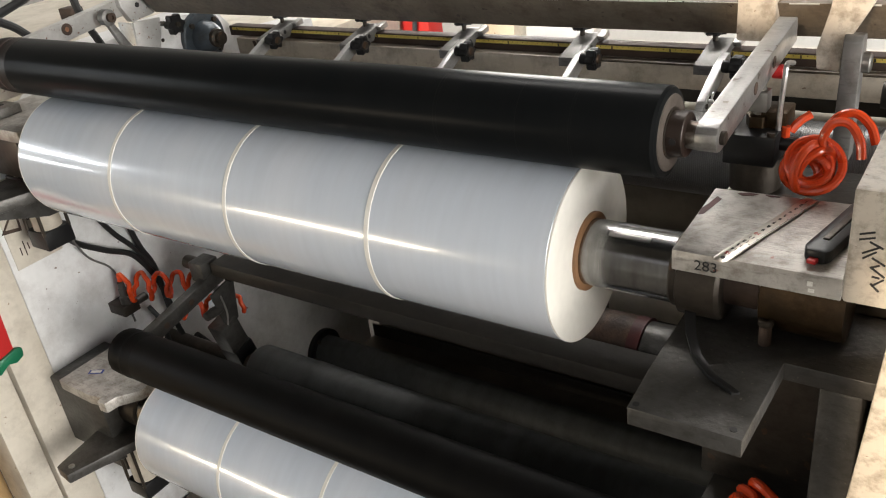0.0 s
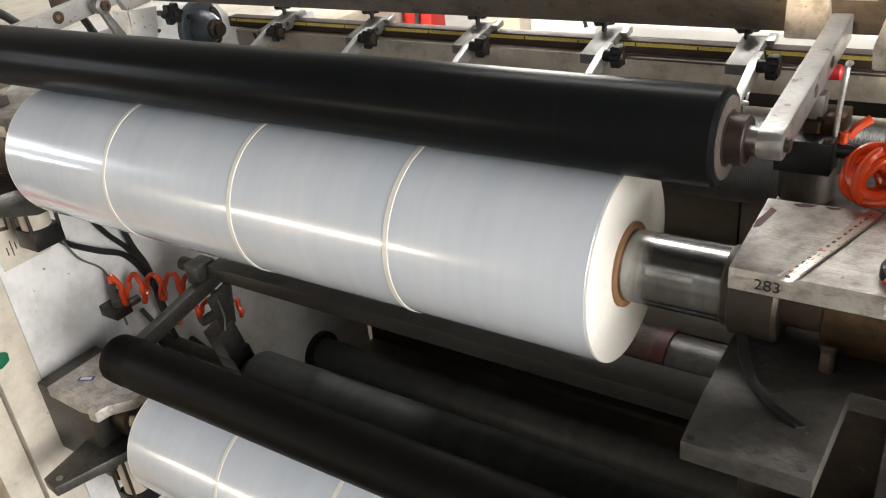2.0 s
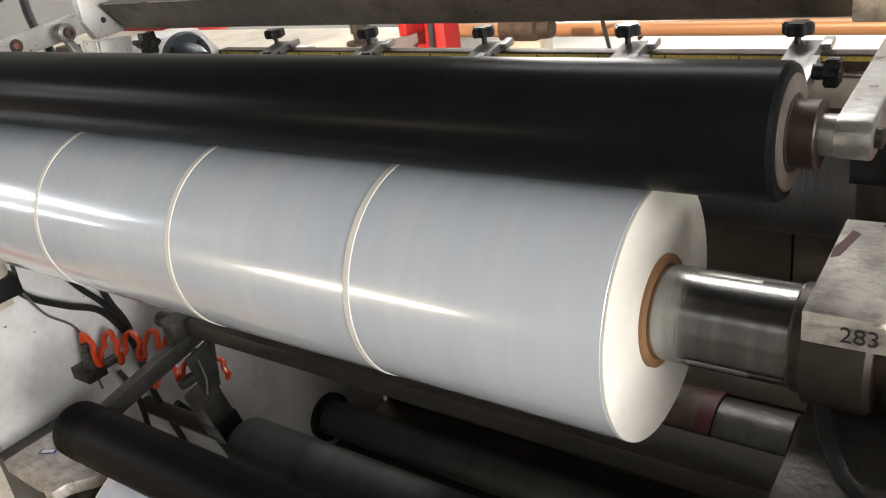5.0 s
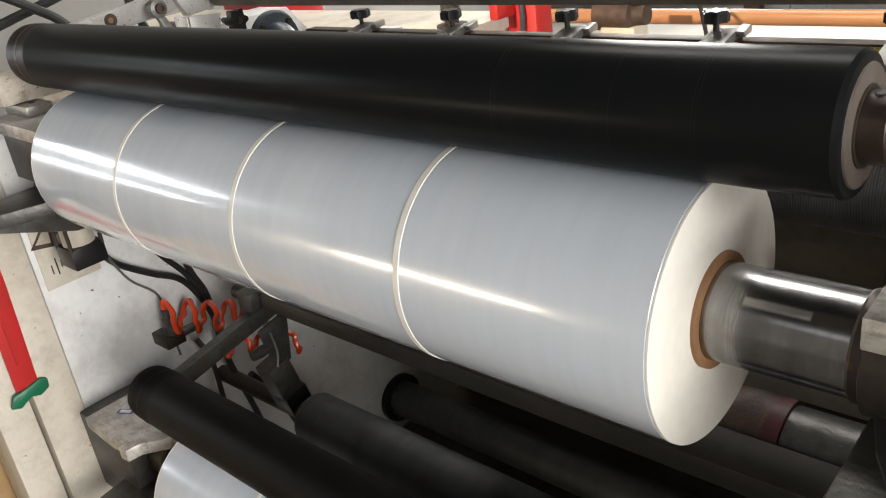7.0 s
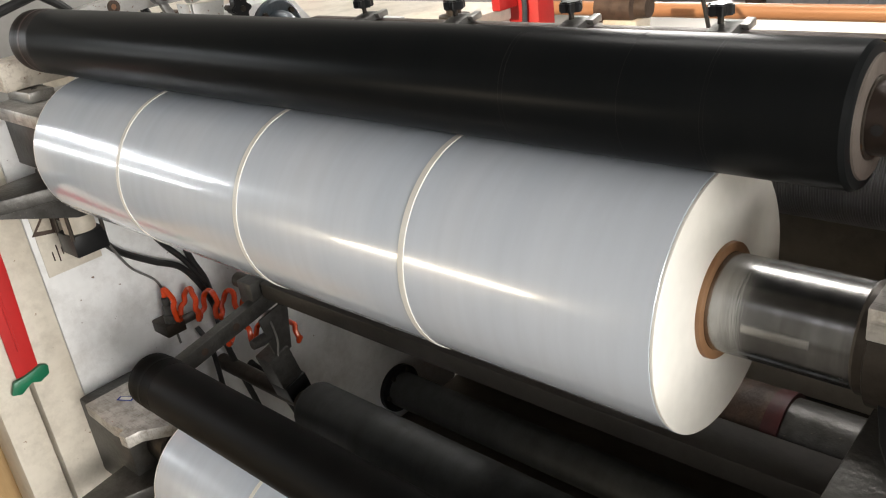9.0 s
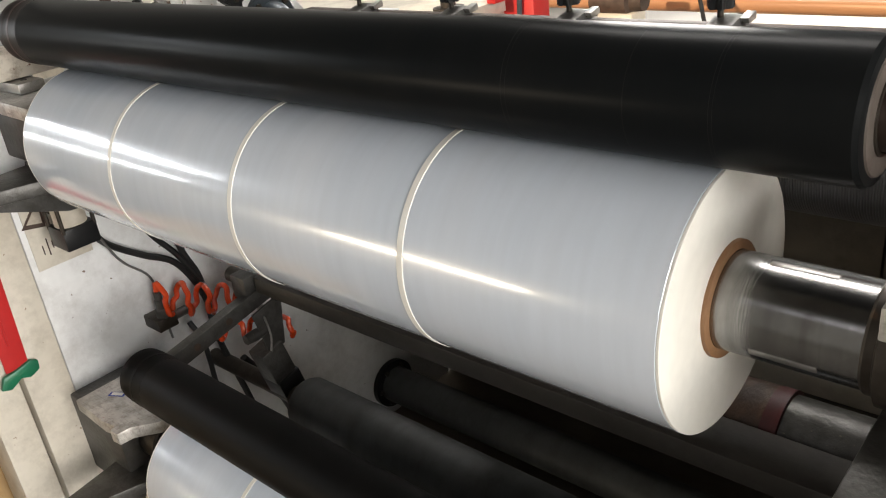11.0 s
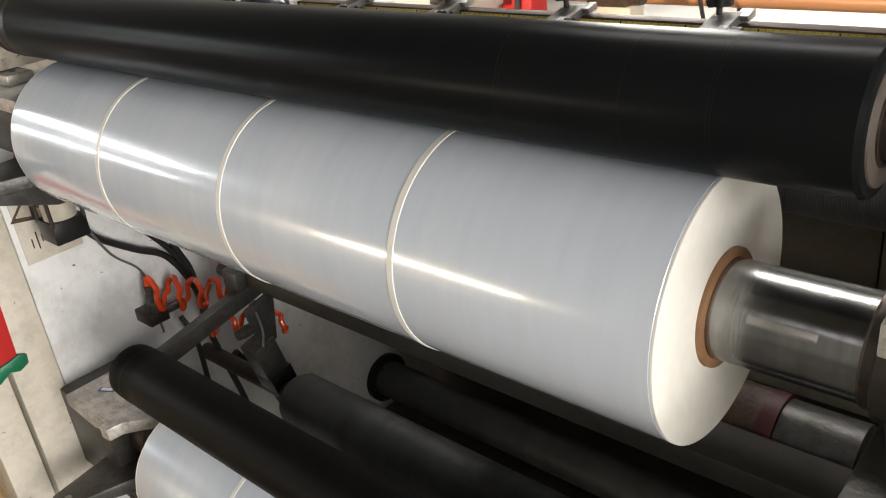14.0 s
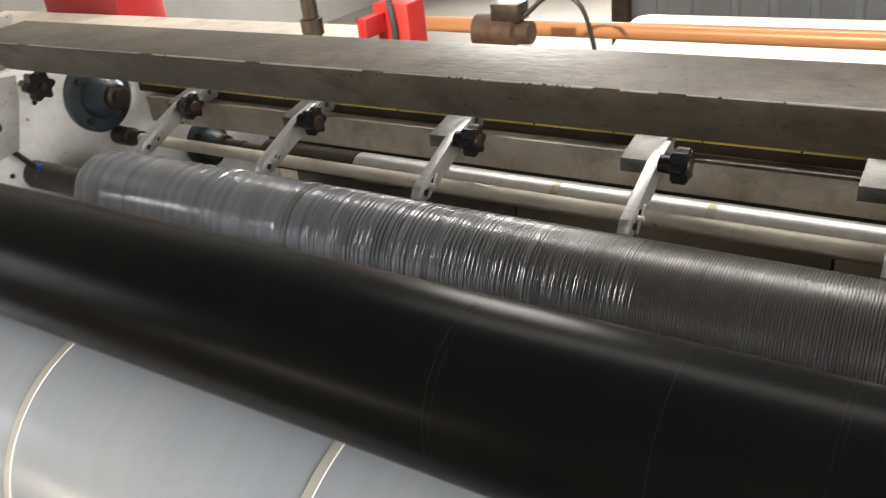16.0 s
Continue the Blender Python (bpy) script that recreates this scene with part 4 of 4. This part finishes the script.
part("label", b_box((0.105, -0.055, 0.5452), (0.135, -0.043, 0.5458), 0, rot=Euler((0, 0, 0.5)).to_matrix()), M["blue"], ll, "blue label strip")
part("label_paper", b_box((0.109, -0.053, 0.5459), (0.131, -0.045, 0.5462), 0, rot=Euler((0, 0, 0.5)).to_matrix()), M["paper"], ll)


def support_arm(z, x):
    t = thing("shaft_cradle", "dark tapered steel shaft cradle with a cap screw", "cradle", (x, 0, z), "shaft cradles")
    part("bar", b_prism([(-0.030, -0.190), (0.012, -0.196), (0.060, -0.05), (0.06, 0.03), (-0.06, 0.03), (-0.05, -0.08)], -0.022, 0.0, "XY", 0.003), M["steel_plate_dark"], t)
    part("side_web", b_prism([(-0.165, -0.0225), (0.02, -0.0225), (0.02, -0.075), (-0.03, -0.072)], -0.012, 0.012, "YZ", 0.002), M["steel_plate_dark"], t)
    part("screw", b_lathe([(-0.0005, 0.006), (0.003, 0.006), (0.003, 0.003)], 14, "Z", (0.0, -0.176, 0)), M["steel"], t)
    return t


support_arm(0.42, -1.005)
support_arm(0.95, -1.045)

# ---- tie rod air cylinder, upper left ----
tc = thing("air_cylinder", "tie-rod air cylinder with rusty barrel and black end caps", "cylinder", (-1.075, -0.018, 0))
part("barrel", b_lathe([(0.845, 0.025), (0.955, 0.025)], 32, "Z"), M["cream"], tc, "stained pale barrel")
part("end_cap", b_box((-0.028, -0.028, 0.810), (0.028, 0.028, 0.846), 0.002), M["plastic"], tc)
part("end_cap", b_box((-0.028, -0.028, 0.945), (0.028, 0.028, 0.954), 0.002), M["plastic"], tc)
for a in (-1, 1):
    for b in (-1, 1):
        part("tie_rod", b_lathe([(0.84, 0.0032), (0.95, 0.0032)], 12, "Z", (a * 0.0255, b * 0.0255, 0)), M["steel_dark"], tc)
part("mount", b_box((-0.085, -0.018, 0.86), (-0.029, 0.018, 0.90), 0.002), M["steel_dark"], tc)
copy_thing(tc, pose(-0.995, -0.050, -0.548))
tg = thing("warning_triangle", "faded brown warning triangle sticker on the white frame", "sticker")
part("sticker", b_prism([(-0.067, 0.833), (-0.028, 0.826), (-0.024, 0.884)], -1.1573, -1.1567, "YZ", 0), M["rust"], tg)
part("centre", b_prism([(-0.057, 0.839), (-0.032, 0.834), (-0.030, 0.870)], -1.1568, -1.1562, "YZ", 0), M["cream_dirty"], tg, "pale centre of the triangle")
pl = thing("marked_plate", "cream plate with brown pen strokes on the frame", "plate")
part("plate", b_box((-1.1598, -0.062, 0.755), (-1.1575, 0.035, 0.93), 0.0008), M["cream"], pl)
for y0, z0, y1, z1 in ((-0.045, 0.795, -0.0445, 0.780), (-0.036, 0.805, -0.0355, 0.776), (-0.028, 0.798, -0.0275, 0.786), (-0.016, 0.806, -0.0155, 0.785), (-0.015, 0.785, -0.004, 0.7855), (0.001, 0.808, 0.0015, 0.799)):
    part("pen_stroke", b_box((-1.1576, min(y0, y1), min(z0, z1)), (-1.1568, max(y0, y1) + 0.0015, max(z0, z1) + 0.0015), 0), M["scuff"], pl)

# ---- pneumatics, lower left ----
vb = thing("tube_fitting", "grey metal air fitting block on the frame", "fitting", (-1.12, 0.105, 0.60))
part("block", b_box((-0.04, -0.02, -0.028), (0.012, 0.020, -0.004), 0.002), M["steel_dark"], vb)
part("body", b_lathe([(-0.01, 0.012), (0.012, 0.012), (0.014, 0.009), (0.03, 0.009), (0.032, 0.007), (0.046, 0.007)], 20, "Z"), M["steel_plate_dark"], vb)
part("elbow", b_lathe([(0.0, 0.009), (0.045, 0.009)], 18, "Y", (0.002, 0, -0.012)), M["steel_plate_dark"], vb)
lc = thing("coiled_tube", "orange coiled air tube along the white frame", "air tube")
part("tube", b_cable([(-1.12, 0.105, 0.648), (-1.118, 0.107, 0.664)] + coil((-1.118, 0.115, 0.628), (-1.05, 0.235, 0.590), 3.9, 0.027, 0.0045, 0.38, 7), 0.0052, 10, 5), M["orange"], lc)
ld = thing("coiled_tube", "orange coiled tube end by the lower cylinder", "air tube")
part("tube", b_cable(coil((-0.975, 0.12, 0.605), (-0.925, 0.250, 0.560), 3.4, 0.019, 0.0042, 0.35, 6), 0.0048, 10, 5), M["orange"], ld)
lcyl = thing("air_cylinder", "grey square air cylinder hanging from the lower arm", "cylinder", (-0.925, 0.19, 0.60))
R = Euler((radians(14), 0, 0)).to_matrix()
part("body", b_box((-0.022, -0.026, -0.115), (0.022, 0.022, -0.045), 0.003, rot=R), M["steel_plate_dark"], lcyl)
part("end_cap", b_box((-0.025, -0.012, -0.15), (0.025, 0.038, -0.112), 0.003, rot=R), M["plastic"], lcyl)
part("clevis_plate", b_prism([(-0.03, 0.03), (0.035, 0.045), (0.022, -0.05), (-0.012, -0.06)], 0.012, 0.017, "YZ", 0.001), M["steel_plate_dark"], lcyl)
part("rod", b_lathe([(-0.05, 0.007), (0.03, 0.007)], 16, "Z", (0, 0.0, 0)), M["steel"], lcyl)
part("wire", b_cable([(0.02, -0.01, 0.02), (0.021, -0.006, -0.02), (0.02, -0.012, -0.05)], 0.002), M["alu"], lcyl)
part("fitting", b_lathe([(-0.02, 0.009), (0.0, 0.011), (0.02, 0.009)], 16, "Y", (0.01, -0.03, -0.01)), M["steel_plate_dark"], lcyl)
cl = thing("clevis_block", "grey steel pivot block on the dark beam", "block", (-0.945, 0.19, 0.665))
part("block", b_box((-0.02, -0.022, -0.016), (0.02, 0.022, 0.028), 0.003), M["steel_plate_dark"], cl)
part("pin", b_lathe([(-0.05, 0.014), (-0.02, 0.014)], 20, "X", (0, 0.0, 0.012)), M["steel_dark"], cl)
part("grip", b_star(0.016, 5, 0.016, "X", (0.03, 0.03, -0.016)), M["plastic"], cl)


def hose(pts, r, label, m="hose"):
    t = thing("air_hose", label, "hose")
    part("hose", b_cable(pts, r, 10, 6), M[m], t)
    return t


hose([(-1.10, 0.010, 0.825), (-1.135, 0.05, 0.765), (-1.14, 0.11, 0.715), (-1.14, 0.165, 0.675), (-1.138, 0.20, 0.60), (-1.13, 0.21, 0.52)], 0.0062, "thick black air hose along the white frame")
hose([(-1.13, 0.10, 0.81), (-1.14, 0.14, 0.738), (-1.14, 0.172, 0.69), (-1.138, 0.20, 0.63)], 0.0055, "black air hose hanging on the white frame")
hose([(-1.14, 0.165, 0.80), (-1.14, 0.185, 0.69), (-1.138, 0.205, 0.62), (-1.12, 0.20, 0.50), (-1.10, 0.225, 0.337), (-1.10, 0.24, 0.22)], 0.0062, "black air hose running down the frame")
hose([(-1.12, 0.15, 0.56), (-1.10, 0.158, 0.512), (-1.10, 0.160, 0.405), (-1.10, 0.165, 0.30)], 0.0052, "black air hose running down the frame")
hose([(-1.10, 0.23, 0.44), (-1.10, 0.265, 0.38), (-1.10, 0.30, 0.30), (-1.10, 0.335, 0.18)], 0.008, "thick black hose bundle behind the lower cylinder")
hose([(-1.10, 0.02, 0.815), (-1.145, 0.07, 0.72), (-1.15, 0.115, 0.665), (-1.14, 0.115, 0.60), (-1.13, 0.115, 0.54)], 0.0022, "thin grey wire hanging on the white frame", "grey_wire")
hose([(-1.115, 0.199, 1.243), (-1.115, 0.198, 1.203), (-1.115, 0.206, 1.164), (-1.115, 0.227, 1.110), (-1.115, 0.239, 1.073)], 0.0075, "thick black cable above the side frame")
hose([(-1.115, -0.047, 1.256), (-1.115, 0.009, 1.227), (-1.115, 0.050, 1.200), (-1.115, 0.079, 1.178), (-1.115, 0.109, 1.139), (-1.115, 0.117, 1.099)], 0.0075, "black cable looped over the side frame")
hose([(-1.200, -0.062, 1.159), (-1.200, 0.028, 1.183), (-1.200, 0.101, 1.200), (-1.200, 0.155, 1.214), (-1.200, 0.247, 1.243)], 0.008, "thick black cable above the side frame")
hs2 = hose([(-1.125, 0.27, 1.075), (-1.130, 0.314, 1.040), (-1.130, 0.338, 1.009), (-1.128, 0.353, 0.987)], 0.0045, "thin black air hose with a blue push fitting")
part("push_fitting", b_lathe([(0.960, 0.010), (0.978, 0.010), (0.980, 0.007), (0.992, 0.007)], 18, "Z", (-1.128, 0.356, 0)), M["blue"], hs2, "blue plastic fitting")

# ---- rollers inside the machine ----
dr = thing("idle_roller", "dark grey coated idle roller inside the machine", "roller", (0, 0.203, 0.440))
part("tube", b_lathe([(-0.868, 0.036), (-0.866, 0.046), (-0.858, 0.0495), (-0.72, 0.0495), (-0.718, 0.0505), (-0.69, 0.0505), (-0.688, 0.0495), (0.26, 0.0495)], 64), M["dark_roll"], dr)
part("neck", b_lathe([(-1.16, 0.016), (-0.90, 0.016), (-0.898, 0.022), (-0.867, 0.022)], 28), M["steel_dark"], dr)
br = thing("idle_roller", "dark roller running in a round flange on the frame", "roller", (0, 0.65, 0.11))
part("flange", b_lathe([(-1.159, 0.062), (-1.145, 0.062), (-1.143, 0.055), (-1.143, 0.04)], 48), M["plastic"], br)
part("tube", b_lathe([(-1.143, 0.045), (0.26, 0.045)], 48), M["dark_roll"], br)
for a in range(0, 360, 60):
    part("bolt", b_lathe([(-1.144, 0.006), (-1.137, 0.006)], 6, "X", (0, 0.05 * math.cos(radians(a)), 0.05 * math.sin(radians(a)))), M["steel_dark"], br)
rr = thing("unwound_roll", "rust-brown worn roll with a red painted end", "roll", (0.014, 0.30, 0.655))
part("roll", b_lathe([(-0.50, 0.052), (-0.085, 0.052)], 48), M["rust_roll"], rr)
part("red_end", b_lathe([(-0.085, 0.053), (-0.066, 0.053)], 48), M["dark_red"], rr)
part("steel_end", b_lathe([(-0.0655, 0.048), (0.02, 0.048), (0.024, 0.040), (0.03, 0.040)], 48), M["steel_plate_dark"], rr)
part("handle", b_cable([(0.03, -0.02, 0.035), (0.045, -0.045, 0.03), (0.050, -0.055, 0.0), (0.045, -0.05, -0.03)], 0.006), M["chrome"], rr)
cbeam = thing("cross_beam", "cream painted lower cross beam of the machine", "beam", (0, 0.44, 0.66))
part("channel", b_box((-0.17, -0.02, -0.03), (0.29, 0.02, 0.05), 0.003), M["cream"], cbeam)
t = thing("idle_roller", "dark oily idle roller deep inside the machine", "roller", (0, 0.80, 0.30))
part("tube", b_lathe([(-1.158, 0.02), (-1.10, 0.02), (-1.098, 0.05), (0.24, 0.05), (0.242, 0.02), (0.30, 0.02)], 40), M["deep"], t)
bp = thing("back_panel", "oily brown sheets closing the lower back of the machine", "panel", (0, 0.90, 0))
for x0, x1 in ((-1.158, -0.642), (-0.638, -0.122), (-0.118, 0.40)):
    part("sheet", b_box((x0, 0.0, 0.0), (x1, 0.012, 0.86), 0.002), M["grimy_sheet"], bp)
for x in (-0.64, -0.12):
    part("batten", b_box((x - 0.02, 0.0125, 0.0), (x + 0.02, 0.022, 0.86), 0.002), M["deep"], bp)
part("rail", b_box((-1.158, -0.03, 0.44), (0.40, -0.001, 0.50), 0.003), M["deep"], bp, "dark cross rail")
dp = thing("drip_tray", "dark oily tray on the machine's floor", "tray", (0, 0, 0))
part("tray", b_box((-1.15, 0.0, 0.0), (0.285, 0.86, 0.03), 0.003), M["grimy_sheet"], dp)
part("front_lip", b_box((-1.15, -0.014, 0.0), (0.285, -0.001, 0.07), 0.003), M["deep"], dp)
part("back_lip", b_box((-1.15, 0.861, 0.0), (0.285, 0.868, 0.07), 0.003), M["deep"], dp)

# ---- behind the machine ----
dk = thing("machine_cabinet", "cream painted machine cabinet with a flat top", "cabinet", (0, 0, 0))
part("body", b_box((-3.10, 0.78, 0.0), (-1.36, 1.50, 0.86), 0.004), M["cream"], dk)
part("top_plate", b_box((-3.12, 0.76, 0.862), (-1.34, 1.52, 0.90), 0.005), M["cream"], dk)
tagged(finish("steel_block", b_box((-2.58, 1.05, 0.900), (-2.50, 1.10, 0.945), 0.004), M["rust"]), "dark brown steel block lying on the cabinet top", "block")
sp = thing("spindle", "short dark steel spindle on the cabinet top", "spindle", (-1.41, 1.30, 0.90))
part("base", b_lathe([(0.0, 0.045), (0.008, 0.045), (0.009, 0.03)], 28, "Z"), M["steel_dark"], sp)
part("post", b_lathe([(0.008, 0.022), (0.03, 0.022), (0.032, 0.028), (0.07, 0.028), (0.072, 0.02), (0.14, 0.02)], 28, "Z"), M["steel_dark"], sp)
tb = thing("wooden_tube", "long brown wooden coloured tube roller", "tube", (0, 1.95, 0.795))
part("tube", b_lathe([(-1.76, 0.016), (-1.71, 0.016), (-1.708, 0.0235), (1.9, 0.0235)], 32), M["copper"], tb)
for x in (-1.74, 1.80):
    part("support", b_box((x - 0.015, -0.02, -0.795), (x + 0.015, 0.02, -0.017), 0.003), M["steel_dark"], tb)
part("end_pin", b_lathe([(-1.80, 0.011), (-1.76, 0.011)], 16), M["steel_dark"], tb)
st = thing("red_stand", "red painted stand with a blue hose", "stand", (-1.29, 1.50, 0))
part("post", b_box((-0.06, -0.03, 0.0), (0.05, 0.05, 0.97), 0.006), M["red"], st)
part("hose", b_cable([(0.0, -0.036, 0.98), (0.01, -0.04, 0.90), (0.0, -0.04, 0.80)], 0.008), M["blue_grey"], st)
part("holder", b_box((-0.05, -0.115, 0.90), (-0.02, -0.03, 0.95), 0.004), M["red"], st)
st2 = thing("red_stand", "red painted machine part behind the cabinet", "stand", (-2.72, 1.66, 0))
part("post", b_box((-0.22, -0.10, 0.0), (0.20, 0.10, 1.0), 0.01), M["red"], st2)
mt = thing("drive_motor", "dusty brown and black drive motor on a bracket", "motor", (-1.04, 1.62, 0.87))
part("barrel", b_lathe([(-0.09, 0.03), (-0.085, 0.045), (0.03, 0.045), (0.035, 0.03), (0.07, 0.028)], 32), M["rust"], mt)
part("box", b_box((-0.03, -0.03, 0.03), (0.05, 0.03, 0.075), 0.004), M["steel_dark"], mt)
part("foot", b_box((-0.06, -0.04, -0.87), (0.05, 0.04, -0.03), 0.004), M["cream"], mt)
part("cable", b_cable([(0.05, 0, 0.04), (0.12, 0.02, 0.09), (0.20, 0.02, 0.06), (0.24, 0.03, -0.1)], 0.006), M["hose"], mt)
wr = thing("white_roll", "very large white film roll standing in sunlight", "film roll", (0, 2.75, 0.286))
part("roll", b_lathe([(-1.17, 0.30), (-1.13, 0.345), (-1.10, 0.35), (2.0, 0.35), (2.02, 0.34)], 96), M["paper"], wr)
part("cradle", b_box((-0.6, -0.20, -0.286), (1.3, 0.20, -0.24), 0.01), M["steel_dark"], wr)
cw = thing("corrugated_wall", "grey corrugated sheet partition wall", "wall", (0, 4.3, 0), kind="structure")
bm = bmesh.new()
for i in range(26):
    x = -1.75 + i * 0.2
    b_box((x, 0.0, 0.0), (x + 0.145, 0.05, 3.4), 0.004, bm)
    b_box((x + 0.145, 0.02, 0.0), (x + 0.2, 0.05, 3.4), 0, bm)
part("sheet", bm, M["sheet"], cw)
tagged(finish("wall_post", b_box((-1.85, 4.25, 0.0), (-1.755, 4.40, 3.4), 0.004), M["rust"]), "brown steel door post beside the partition", "post", kind="structure")


# ---- turning rolls ----
def spin(t, per_second):
    p = t.location.copy()
    step = 0.25
    n = int(round(16.0 / step))
    walk(t, [(i * step, pose(p.x, p.y, p.z, per_second * step * i)) for i in range(n + 1)])


def motions():
    spin(roll_top, 260.0)
    spin(shaft_top, 260.0)
    spin(nip_top, -320.0)
    spin(roll_low, 260.0)
    spin(shaft_low, 260.0)
    spin(nip_low, -320.0)
    spin(gr, 260.0)


motions()
